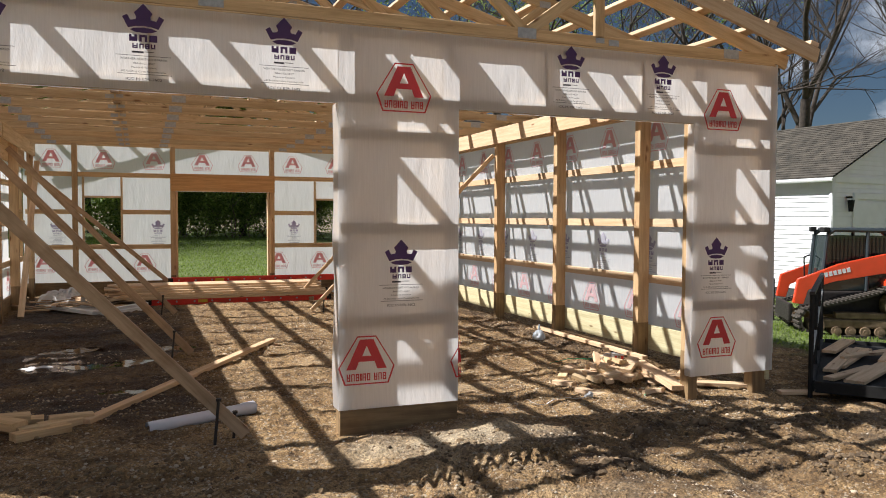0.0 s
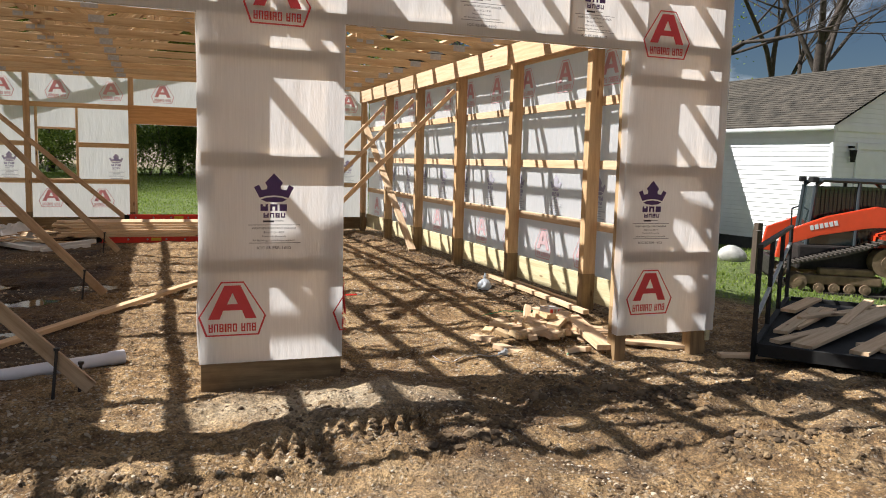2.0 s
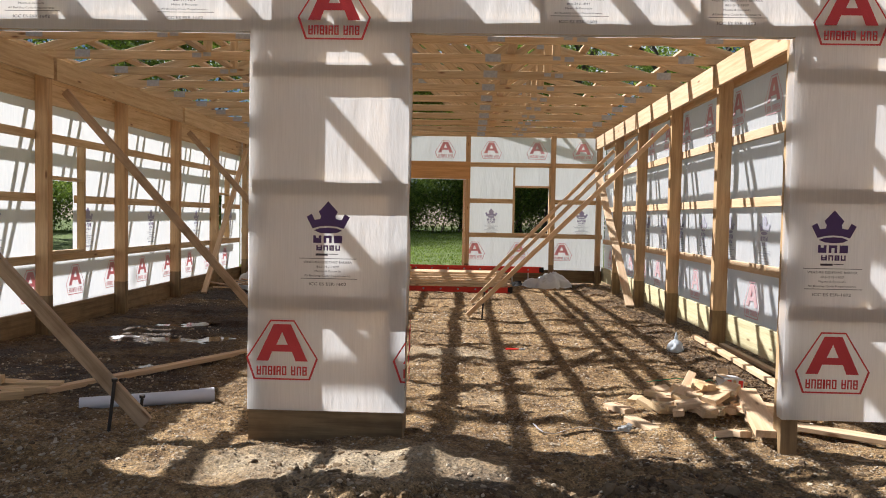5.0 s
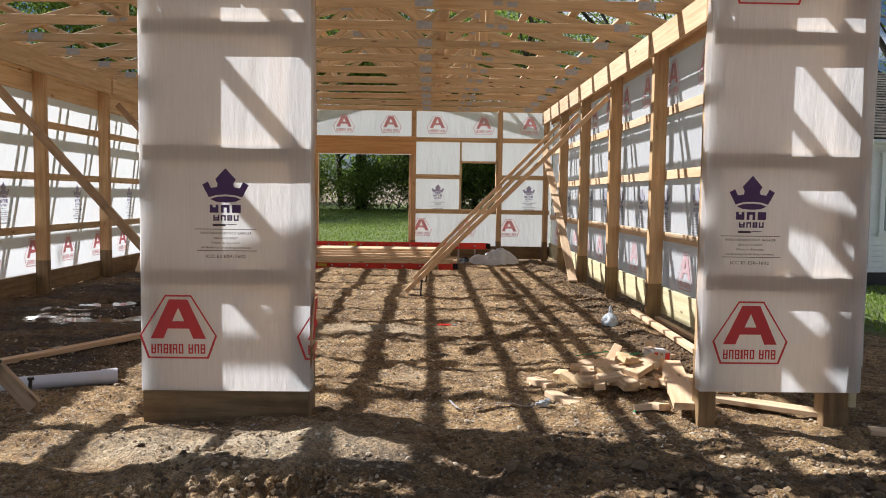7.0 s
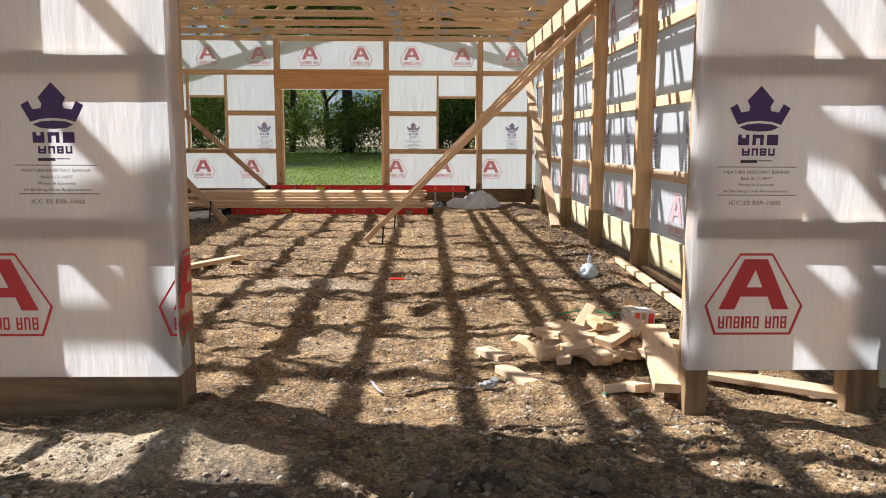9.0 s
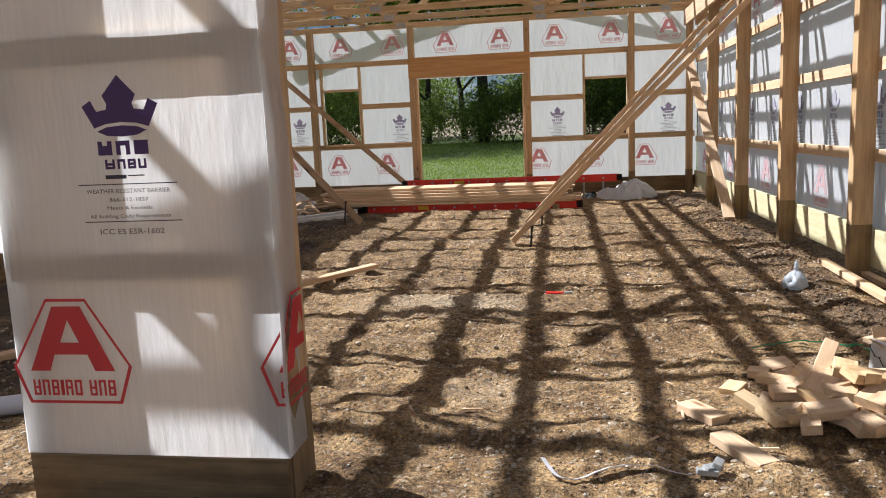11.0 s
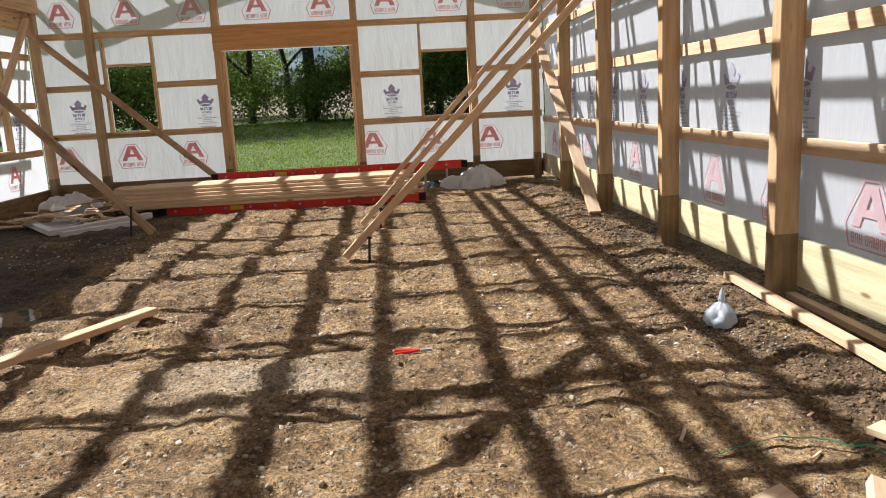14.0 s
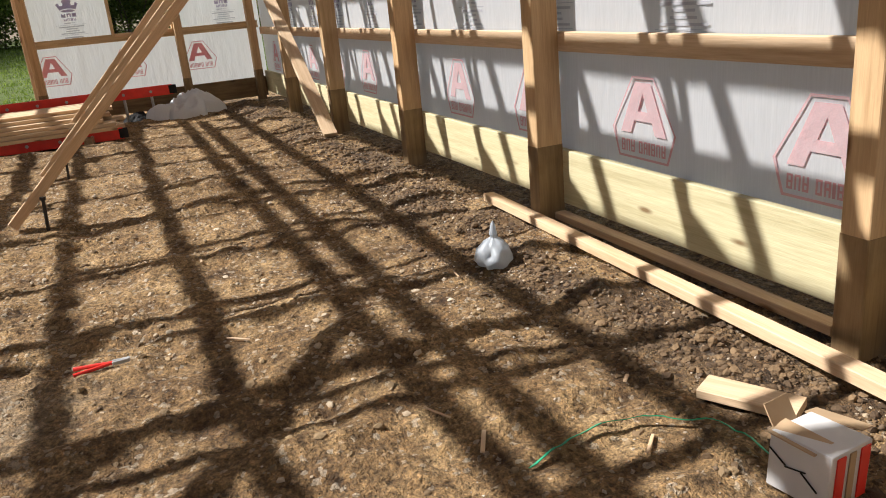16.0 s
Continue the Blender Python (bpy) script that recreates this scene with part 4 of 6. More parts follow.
board("brace", (-7.0, 7.95, gz(-7, 7.95) + 0.02), (-7.0, 10.3, 2.55), 0.038, 0.089, pine_pale, "pale plank leaning along the side wall", "brace", "wall braces", up=(1, 0, 0))
board("brace", (-0.30, 6.95, gz(-0.3, 6.95) + 0.02), (-0.26, 10.3, 2.2), 0.038, 0.12, pine_pale, "pale plank leaning along the side wall", "brace", "wall braces", up=(1, 0, 0))
board("loose_board", (-5.68, 0.90, 0.03), (-3.80, 4.12, 0.06), 0.089, 0.038, pine_pale, "long pale board lying across the dirt", "board")
board("loose_board", (-0.32, 1.42, 0.075), (-0.19, 4.10, 0.05), 0.065, 0.042, pine_pale, "long rounded pale board lying beside the wall", "board", "boards by the wall")
board("loose_board", (-0.09, 1.90, 0.05), (-0.075, 3.54, 0.05), 0.06, 0.035, pine_pale, "long pale board lying beside the wall", "board", "boards by the wall")
board("loose_board", (-0.65, 0.42, 0.045), (-0.05, 0.10, 0.03), 0.12, 0.03, pine_pale, "short pale board lying on the dirt by the pier", "board", "boards by the pier")
board("loose_board", (-0.55, 0.55, 0.075), (-0.12, 0.98, 0.045), 0.09, 0.03, pine_pale, "short pale board lying on the dirt by the pier", "board", "boards by the pier")
board("loose_board", (0.02, -0.08, 0.0), (0.42, -0.22, 0.0), 0.10, 0.03, pine_pale, "short pale board lying on the dirt by the pier", "board", "boards by the pier")

bm = bmesh.new()
pa, pb = Vector((-5.25, 0.52, 0.035)), Vector((-4.47, 0.84, 0.045))
for r in (0.045, 0.037):
    add_cyl(bm, pa, pb, r, r, 20, caps=False)
d = (pb - pa).normalized()
add_cyl(bm, pb - d * 0.09, pb + d * 0.01, 0.051, 0.051, 20, caps=False)
tagged(part("pipe", bm, pvc, smooth=True), "white plastic drain pipe lying on the dirt", "pipe")


def offcut(x, y, z, length, w, h, yaw, tilt=0.0, roll=0.0, mat=None, group="offcut pile"):
    ob = new("offcut", beam_mesh(length, w, h, mat or pine_pale))
    ob.matrix_basis = pose(x, y, z, roll, tilt, yaw)
    return tagged(ob, "short pale lumber offcut lying in a heap on the dirt", "lumber", group)


rng = random.Random(4)
for k in range(112):
    r = min(0.55, abs(rng.gauss(0, 0.23)))
    a = rng.uniform(0, 6.28)
    x, y = -1.07 + r * math.cos(a) * 0.95, 0.85 + r * math.sin(a) * 1.15
    if x > -0.86 and y > 1.0:
        x -= 0.34
    lvl = max(0.0, 0.19 - r * 0.46) * rng.random()
    ln = rng.choice([0.07, 0.09, 0.11, 0.13, 0.16, 0.2, 0.26])
    wd = rng.choice([0.06, 0.07, 0.089, 0.089, 0.11])
    offcut(x, y, gz(x, y) + 0.022 + lvl, ln, wd, 0.038, rng.uniform(0, 180), rng.uniform(-14, 14), rng.uniform(-18, 18), rng.choice([pine_pale, pine_pale, pine]))
offcut(-1.66, 0.82, gz(-1.66, .8) + 0.02, 0.20, 0.089, 0.038, -58)
offcut(-1.57, 0.52, gz(-1.57, .5) + 0.02, 0.26, 0.089, 0.038, -62, 4)
tagged(board("offcut", (-0.93, 0.10, 0.075), (-0.78, 0.92, 0.15), 0.145, 0.042, pine_pale, "", ""), "wide new plank offcut leaning on a heap of offcuts", "lumber", "offcut pile")
offcut(-1.15, 1.05, 0.14, 0.42, 0.06, 0.038, 62, -16, 20)
offcut(-1.0, 0.74, 0.17, 0.30, 0.11, 0.038, 40, -14, 6)
offcut(-0.60, 1.74, gz(-.6, 1.74) + 0.03, 0.26, 0.10, 0.028, -62)
offcut(-0.56, 1.02, gz(-.56, 1.02) + 0.025, 0.30, 0.10, 0.038, -30, 2)
offcut(-0.58, 0.80, gz(-.58, .8) + 0.03, 0.36, 0.12, 0.038, -12, 2)
for k in range(10):
    x, y = -6.05 + rng.uniform(-0.35, 0.3), 0.85 + rng.uniform(-0.25, 0.3)
    offcut(x, y, gz(x, y) + 0.03 + (0.05 if k > 6 else 0), rng.choice([0.2, 0.3, 0.4]), rng.choice([0.089, 0.14]), 0.06, rng.uniform(-40, 40), 2, 0, pine, "offcuts by the doorway")


# ---- the torn carton by the heap ----
def carton():
    t = thing("carton", (-0.72, 1.42, gz(-0.72, 1.42)), "torn white cardboard box with red stripes and open flaps", "box")
    t.rotation_euler = (0, radians(4), radians(8))
    base = Matrix.LocRotScale(t.location, t.rotation_euler, None)
    bm = bmesh.new()
    add_box(bm, (0.15, 0.15, 0.14), Matrix.Translation((0, 0, 0.078)), 0.004)
    part("carton_body", bm, plain("white card", (0.66, 0.64, 0.62), 0.7, 0, 0.12, 7), t, m=base)
    for k, (x, w) in enumerate(((-0.042, 0.03), (0.0, 0.022), (0.048, 0.034))):
        bm = bmesh.new()
        add_box(bm, (w, 0.003, 0.125), Matrix.Translation((x, -0.077, 0.076)))
        part("stripe", bm, red_rail if k != 1 else card, t, "red printed stripe" if k != 1 else "", m=base)
    for p, q in (((-0.079, 0.05), (0.11, 0.075)), ((-0.079, 0.005), (0.075, 0.085)), ((-0.079, -0.03), (0.085, 0.045))):
        bm = bmesh.new()
        add_box(bm, (0.003, 0.052, 0.0025), pose(p[0] + 0.001, p[1], (q[0] + q[1]) / 2, (q[0] - q[1]) * 900))
        part("crack", bm, black_paint, t, "dark tear in the card", m=base)
    for m, s in ((pose(-0.02, 0.09, 0.165, 58, 0, 4), (0.09, 0.07, 0.003)), (pose(0.115, 0.03, 0.135, 0, 14, 12), (0.08, 0.13, 0.003)), (pose(-0.05, 0.02, 0.146, 3, -8, 0), (0.07, 0.12, 0.003))):
        bm = bmesh.new()
        add_box(bm, s)
        part("flap", bm, card, t, "brown cardboard flap", m=base @ m)
    return t


carton()


def crumple(name, at, size, seed, material, label, category, peak=1.0, n=56):
    """A crumpled sheet or bag resting on the ground."""
    vs, fs = [], []
    for j in range(n + 1):
        for i in range(n + 1):
            u, v = i / n * 2 - 1, j / n * 2 - 1
            r = min(1.0, math.hypot(u, v))
            edge = max(0.0, 1 - r ** 2.2)
            h = edge ** 0.45 * (0.66 + 0.34 * float(vnoise(u, v, 1.6, seed)) + 0.30 * (0.5 - abs(float(vnoise(u, v, 3.6, seed + 1)))) + 0.12 * (0.5 - abs(float(vnoise(u, v, 9.0, seed + 3)))))
            k = 1 + 0.16 * float(vnoise(u, v, 2.6, seed + 2))
            f = max(abs(u), abs(v)) / max(1e-6, math.hypot(u, v))
            vs.append((u * f * size[0] * k, v * f * size[1] * k, max(0.0, h) * size[2] * peak))
    for j in range(n):
        for i in range(n):
            a = j * (n + 1) + i
            fs.append((a, a + 1, a + n + 2, a + n + 1))
    me = bpy.data.meshes.new(name)
    me.from_pydata(vs, [], fs)
    me.materials.append(material)
    for p in me.polygons:
        p.use_smooth = True
    ob = new(name, me)
    ob.location = (at[0], at[1], gz(*at) - 0.01)
    return tagged(ob, label, category)


crumple("plastic_sheet", (-1.18, 10.25), (0.46, 0.30, 0.30), 5, plastic_film, "crumpled clear plastic sheet heaped on the dirt", "plastic sheet")
crumple("dark_bag", (-1.72, 10.35), (0.2, 0.14, 0.14), 9, black_paint, "small crumpled dark bag beside the plastic sheet", "bag")


def tied_bag():
    t = thing("plastic_bag", (-0.66, 3.12, gz(-0.66, 3.12)), "small white plastic bag tied at the top on the dirt", "bag")
    prof = [(0.0, 0.0), (0.075, 0.0), (0.095, 0.03), (0.085, 0.08), (0.05, 0.115), (0.016, 0.135), (0.02, 0.15), (0.012, 0.19), (0.0, 0.215)]
    n = 40
    prof = [(r0 + (r1 - r0) * k / 3, z0 + (z1 - z0) * k / 3) for (r0, z0), (r1, z1) in zip(prof[:-1], prof[1:]) for k in range(3)] + [prof[-1]]
    vs, fs = [], []
    for r, z in prof:
        for k in range(n):
            a = 2 * math.pi * k / n
            f = 1 + 0.18 * float(vnoise(math.cos(a) * 1.3, math.sin(a) * 1.3 + z * 9, 2.3, 3)) + 0.10 * abs(float(vnoise(math.cos(a) * 1.3, math.sin(a) * 1.3 + z * 14, 6.5, 8))) + 0.07 * math.sin(a * 7 + z * 30)
            vs.append((0.8 * r * f * math.cos(a), 0.8 * r * f * math.sin(a), 0.92 * z))
    for j in range(len(prof) - 1):
        for k in range(n):
            fs.append((j * n + k, j * n + (k + 1) % n, (j + 1) * n + (k + 1) % n, (j + 1) * n + k))
    me = bpy.data.meshes.new("bag_body")
    me.from_pydata(vs, [], fs)
    me.materials.append(bag_film)
    for p in me.polygons:
        p.use_smooth = True
    put(new("bag_body", me), t, Matrix.Translation(t.location))
    return t


tied_bag()


def ribbon(name, pts, width, material, label, category, seed=0):
    """A flat strap through the points, lying on or arching over the dirt."""
    vs, fs = [], []
    path = []
    for i in range(len(pts) - 1):
        for k in range(10):
            s = k / 10
            p0, p1, p2, p3 = (Vector(pts[max(0, min(len(pts) - 1, i + o))]) for o in (-1, 0, 1, 2))
            path.append(0.5 * ((2 * p1) + (p2 - p0) * s + (2 * p0 - 5 * p1 + 4 * p2 - p3) * s * s + (3 * p1 - p0 - 3 * p2 + p3) * s ** 3))
    for i, p in enumerate(path):
        d = (path[min(i + 1, len(path) - 1)] - path[max(i - 1, 0)]).normalized()
        side_v = d.cross(Vector((0, 0, 1))).normalized() * width / 2
        z = gz(p.x, p.y) + 0.012 + p.z
        for sgn in (-1, 1):
            for dz in (0, 0.003):
                vs.append((p.x + sgn * side_v.x, p.y + sgn * side_v.y, z + dz + sgn * 0.004))
    for i in range(len(path) - 1):
        a = i * 4
        for q in ((0, 2), (2, 3), (3, 1), (1, 0)):
            fs.append((a + q[0], a + q[1], a + 4 + q[1], a + 4 + q[0]))
    me = bpy.data.meshes.new(name)
    me.from_pydata(vs, [], fs)
    me.materials.append(material)
    return tagged(new(name, me), label, category)


ribbon("green_strap", [(-1.24, 1.82, 0), (-1.10, 1.86, 0.01), (-0.90, 1.84, 0.02), (-0.78, 1.71, 0.02), (-0.74, 1.52, 0.02)], 0.012, green_strap, "green plastic strap arching over the dirt", "strap")
ribbon("green_strap", [(-1.2, 0.22, 0), (-1.1, 0.3, 0.01), (-0.98, 0.36, 0)], 0.02, green_strap, "green plastic strap end under the offcuts", "strap")
ribbon("white_strap", [(-2.28, 0.36, 0.02), (-2.2, 0.26, 0.0), (-2.05, 0.33, 0.01), (-1.88, 0.34, 0.0), (-1.78, 0.24, 0.01)], 0.018, pvc, "white packing strap lying on the dirt", "strap")
bm = bmesh.new()
for k in range(3):
    add_box(bm, (0.07, 0.03, 0.02), pose(0.02 * k, 0.015 * k, 0.015 + 0.008 * k, 10 * k, 5, 35 * k), 0.004)
ob = part("metal_clip", bm, steel)
ob.location = (-1.74, 0.27, gz(-1.74, .27))
tagged(ob, "small bent metal strap clip on the dirt", "clip")


def pliers():
    t = thing("pliers", (-2.22, 3.07, gz(-2.22, 3.07)), "pair of pliers with red handles lying on the dirt", "tool")
    for s in (-1, 1):
        bm = bmesh.new()
        add_cyl(bm, (-0.10, s * 0.028, 0.014), (-0.02, s * 0.012, 0.016), 0.008, 0.007, 8)
        add_cyl(bm, (-0.02, s * 0.012, 0.016), (0.03, 0, 0.017), 0.007, 0.006, 8)
        part("handle", bm, red_rail, t, "red grip", m=Matrix.Translation(t.location))
        bm = bmesh.new()
        add_box(bm, (0.06, 0.011, 0.014), pose(0.055, s * 0.006, 0.016, 0, 0, -s * 4), 0.003)
        part("jaw", bm, steel, t, m=Matrix.Translation(t.location))
    return t


pliers()


# ---- ladders and the stack of boards at the back ----
def ladder(name, x0, x1, y, z, upright, label):
    t = thing(name, ((x0 + x1) / 2, y, 0), label, "ladder", "red ladders")
    gap = 0.40
    rails = [(0, 0), (0, gap)] if upright else [(0, 0), (gap, 0)]
    for dy, dz in rails:
        bm = bmesh.new()
        for zz in (-0.055, 0.055):
            add_box(bm, (x1 - x0, 0.032, 0.006), Matrix.Translation(((x0 + x1) / 2, y + dy, z + dz + zz)))
        add_box(bm, (x1 - x0, 0.006, 0.11), Matrix.Translation(((x0 + x1) / 2, y + dy - 0.017, z + dz)))
        part("rail", bm, red_rail, t)
        x = x0 + 0.15
        k = 0
        while x < x1 - 0.05:
            bm = bmesh.new()
            add_cyl(bm, (x, y + dy - 0.025, z + dz), (x, y + dy + 0.01, z + dz), 0.017, 0.017, 10)
            part("rivet", bm, steel, t)
            x += 0.305
        bm = bmesh.new()
        add_box(bm, (0.16, 0.003, 0.05), Matrix.Translation((x0 + 0.9, y + dy - 0.022, z + dz)))
        part("sticker", bm, yellow_tag, t, "yellow warning sticker")
    x = x0 + 0.15
    while x < x1 - 0.05:
        bm = bmesh.new()
        add_cyl(bm, (x, y, z), (x, y + (0 if upright else gap), z + (gap if upright else 0)), 0.016, 0.016, 8)
        part("rung", bm, steel, t)
        x += 0.305
    for xe in (x0, x1):
        bm = bmesh.new()
        add_box(bm, (0.09, 0.045, 0.1), Matrix.Translation((xe, y, z + (gap if upright else 0))), 0.008)
        part("end_cap", bm, black_paint, t)
    return t


ladder("ladder", -5.15, -1.95, 9.06, 0.055, False, "red fibreglass ladder lying flat under a stack of boards")
ladder("ladder", -4.75, -1.30, 10.22, -0.06, True, "red fibreglass ladder standing on edge behind a stack of boards")
for lvl in range(6):
    for k in range(4):
        y = 9.02 + lvl * 0.055 + k * 0.16 + rng.uniform(-0.012, 0.012)
        z = 0.122 + lvl * 0.0395
        board("stacked_board", (-5.75 + rng.uniform(-0.15, 0.25), y, z), (-2.05 + rng.uniform(-0.25, 0.15), y + rng.uniform(-0.02, 0.02), z), 0.14, 0.036, pine_pale, "long pale board in a stack on a red ladder", "board", "stacked boards")
board("bearer", (-2.3, 9.0, 0.03), (-2.05, 9.75, 0.03), 0.089, 0.07, pine_old, "short bearer under the board stack", "lumber")

# ---- debris in the back corner ----
for k in range(62):
    x, y = rng.uniform(-6.9, -5.5), rng.uniform(8.3, 10.2)
    ob = offcut(x, y, gz(x, y) + rng.uniform(0.02, 0.2) * max(0.1, 1 - abs(x + 6.3) * 1.2), rng.choice([0.25, 0.4, 0.6, 0.9]), rng.choice([0.02, 0.04, 0.06, 0.089]), 0.02, rng.uniform(0, 180), rng.uniform(-9, 9), 0, rng.choice([pine_old, pine_pale, pine_old]), "debris in the corner")
    ob.name = "scrap_stick"
    tagged(ob, "splintered scrap stick in a heap of building waste", "scrap wood")
for p, q, w in (((-6.75, 8.9, 0.06), (-5.95, 7.8, 0.05), 0.09), ((-5.95, 7.85, 0.05), (-5.2, 8.7, 0.07), 0.09), ((-5.85, 7.75, 0.03), (-5.25, 8.3, 0.04), 0.08)):
    board("vinyl_strip", p, q, w, 0.06, vinyl_white, "off-white vinyl trim piece lying on the dirt", "trim", "vinyl scraps")
bm = bmesh.new()
add_poly(bm, [(-6.45, 8.55, 0.05), (-6.0, 8.0, 0.045), (-5.8, 8.25, 0.06), (-6.2, 8.75, 0.08)])
bmesh.ops.solidify(bm, geom=bm.faces[:], thickness=0.012)
tagged(part("foam_sheet", bm, vinyl_white), "broken white foam sheet lying on the dirt", "sheet")
crumple("insulation_lump", (-6.55, 9.75), (0.42, 0.3, 0.32), 14, vinyl_white, "pale lump of packing foam on the waste heap", "foam")
crumple("paper_scrap", (-6.3, 3.5), (0.16, 0.1, 0.03), 17, vinyl_white, "flattened pale paper scrap on wet dirt", "paper")
crumple("paper_scrap", (-6.8, 1.9), (0.08, 0.07, 0.03), 18, vinyl_white, "small pale paper scrap on wet dirt", "paper")

# ---- puddles ----
for px, py, rx, ry in PUDDLES:
    bm = bmesh.new()
    pts = []
    for k in range(40):
        a = 2 * math.pi * k / 40
        f = 0.85 + 0.3 * float(vnoise(math.cos(a), math.sin(a), 1.7, int(px * 10) % 7 + 20))
        pts.append((px + rx * f * math.cos(a), py + ry * f * math.sin(a), gz(px, py) + 0.017))
    add_poly(bm, pts)
    tagged(part("puddle", bm, water_mat), "shallow muddy puddle on the wet dirt floor", "puddle", "puddles")


# ---- the white house beside the lot ----
def house():
    t = thing("house", (10.3, 8.54, -0.45), "white clapboard house with a garage gable and mossy shingle roof", "house")
    ang = radians(6)
    t.rotation_euler = (0, 0, ang)
    base = Matrix.LocRotScale(t.location, Euler((0, 0, ang)), None)
    eave, floor_ = 3.05, 0.25
    shingle = plain("mossy dark shingles", (0.10, 0.085, 0.065), 0.95, 0, 0.7, 3.4, 0.03)

    def wall(name, p, q, top, gable=0.0):
        """Backing wall with lapped clapboards; p to q seen from outside, outside on the right hand."""
        p, q = Vector((*p, 0)), Vector((*q, 0))
        d = (q - p).normalized()
        nrm = Vector((d.y, -d.x, 0))
        length = (q - p).length
        bm = bmesh.new()
        add_box(bm, (length, 0.1, top - floor_), Matrix.Translation((length / 2, 0.05, (top + floor_) / 2)))
        if gable:
            add_poly(bm, [(0, 0.0, top), (length, 0.0, top), (length / 2, 0.0, top + gable)])
        r = Matrix.Translation(p) @ Matrix((d, -nrm, Vector((0, 0, 1)))).transposed().to_4x4()
        wob = part(name, bm, white_paint, t, m=base @ r)
        z = floor_
        while z < top + gable - 0.05:
            half = 0 if z <= top else (z - top) / gable * length / 2
            vs = [(half, 0.002, z + 0.115), (length - half, 0.002, z + 0.115), (length - half, -0.016, z), (half, -0.016, z), (half, 0.002, z), (length - half, 0.002, z)]
            me = bpy.data.meshes.new("clapboard")
            me.from_pydata([Vector(v) for v in vs], [], [(3, 2, 1, 0), (4, 5, 2, 3)])
            me.materials.append(white_paint)
            part_mesh("clapboard", me, wob, base @ r)
            z += 0.115
        for x in (0.0, length):
            bm = bmesh.new()
            add_box(bm, (0.1, 0.045, top - floor_), Matrix.Translation((x, -0.012, (top + floor_) / 2)))
            part("corner_board", bm, white_paint, t, m=base @ r)
        bm = bmesh.new()
        add_box(bm, (length - 0.1, 0.06, 0.14), Matrix.Translation((length / 2, -0.014, top - 0.07)))
        part("frieze_board", bm, white_paint, t, m=base @ r)
        return base @ r

    g = wall("gable_wall", (0, 0), (6.2, 0), eave, 1.6)
    wall("side_wall", (0, 3.5), (0, 0), eave)
    w = wall("wing_wall", (-7.5, 3.5), (0, 3.5), eave)
    wall("back_wall", (6.2, 9.5), (-7.5, 9.5), eave)
    wall("far_wall", (6.2, 0), (6.2, 9.5), eave)
    wall("end_wall", (-7.5, 9.5), (-7.5, 3.5), eave, 0)
    bm = bmesh.new()
    add_box(bm, (6.2, 9.5, floor_ + 0.3), Matrix.Translation((3.1, 4.75, floor_ / 2 - 0.16)))
    add_box(bm, (7.5, 6, floor_ + 0.3), Matrix.Translation((-3.75, 6.5, floor_ / 2 - 0.16)))
    part("foundation", bm, plain("dark shaded block", (0.05, 0.048, 0.045), 0.95), t, m=base)

    def roof(name, corners, rows):
        """A roof slope from its eave corners to its ridge corners, in courses of shingles."""
        a, b, c, d = (Vector(v) for v in corners)
        up = (b - a).cross(d - a).normalized()
        bm = bmesh.new()
        add_poly(bm, [tuple(v) for v in (a, b, c, d)])
        sheathing = part(name, bm, shingle, t, m=base)
        for k in range(rows):
            p0, p1 = a.lerp(d, k / rows), b.lerp(c, k / rows)
            q0, q1 = a.lerp(d, (k + 1) / rows), b.lerp(c, (k + 1) / rows)
            me = bpy.data.meshes.new("shingle_course")
            me.from_pydata([p0 + up * 0.05, p1 + up * 0.05, q1 + up * 0.034, q0 + up * 0.034, p0 + up * 0.004, p1 + up * 0.004], [], [(0, 1, 2, 3), (4, 5, 1, 0)])
            me.materials.append(shingle)
            part_mesh("shingle_course", me, sheathing, base)
        bm = bmesh.new()
        add_cyl(bm, a + Vector((0, 0, -0.04)), b + Vector((0, 0, -0.04)), 0.05, 0.05, 8)
        part("gutter", bm, white_paint, t, m=base)

    roof("garage_roof", ((-0.25, 9.7, eave - 0.05), (-0.25, -0.2, eave - 0.05), (3.1, -0.2, eave + 1.65), (3.1, 9.7, eave + 1.65)), 26)
    roof("garage_roof", ((6.45, -0.2, eave - 0.05), (6.45, 9.7, eave - 0.05), (3.1, 9.7, eave + 1.65), (3.1, -0.2, eave + 1.65)), 26)
    roof("wing_roof", ((-7.7, 3.25, eave - 0.05), (0.4, 3.25, eave - 0.05), (1.6, 6.5, eave + 1.85), (-7.7, 6.5, eave + 1.85)), 24)
    roof("wing_roof", ((0.4, 9.75, eave - 0.05), (-7.7, 9.75, eave - 0.05), (-7.7, 6.5, eave + 1.85), (1.6, 6.5, eave + 1.85)), 24)
    # shuttered window in the wing
    wx = 7.5 - 2.42
    win = bmesh.new()
    for x in (-0.5, 0.5):
        add_box(win, (0.1, 0.05, 1.7), Matrix.Translation((wx + x, -0.035, 1.88)))
    for z in (1.06, 2.70):
        add_box(win, (1.16, 0.07, 0.09), Matrix.Translation((wx, -0.04, z)))
    part("window_frame", win, white_paint, t, m=w)
    for z0, z1 in ((1.13, 1.86), (1.9, 2.64)):
        bm = bmesh.new()
        for x in (-0.40, 0.40):
            add_box(bm, (0.07, 0.03, z1 - z0), Matrix.Translation((wx + x, -0.045, (z0 + z1) / 2)))
        add_box(bm, (0.8, 0.01, z1 - z0), Matrix.Translation((wx, -0.022, (z0 + z1) / 2)))
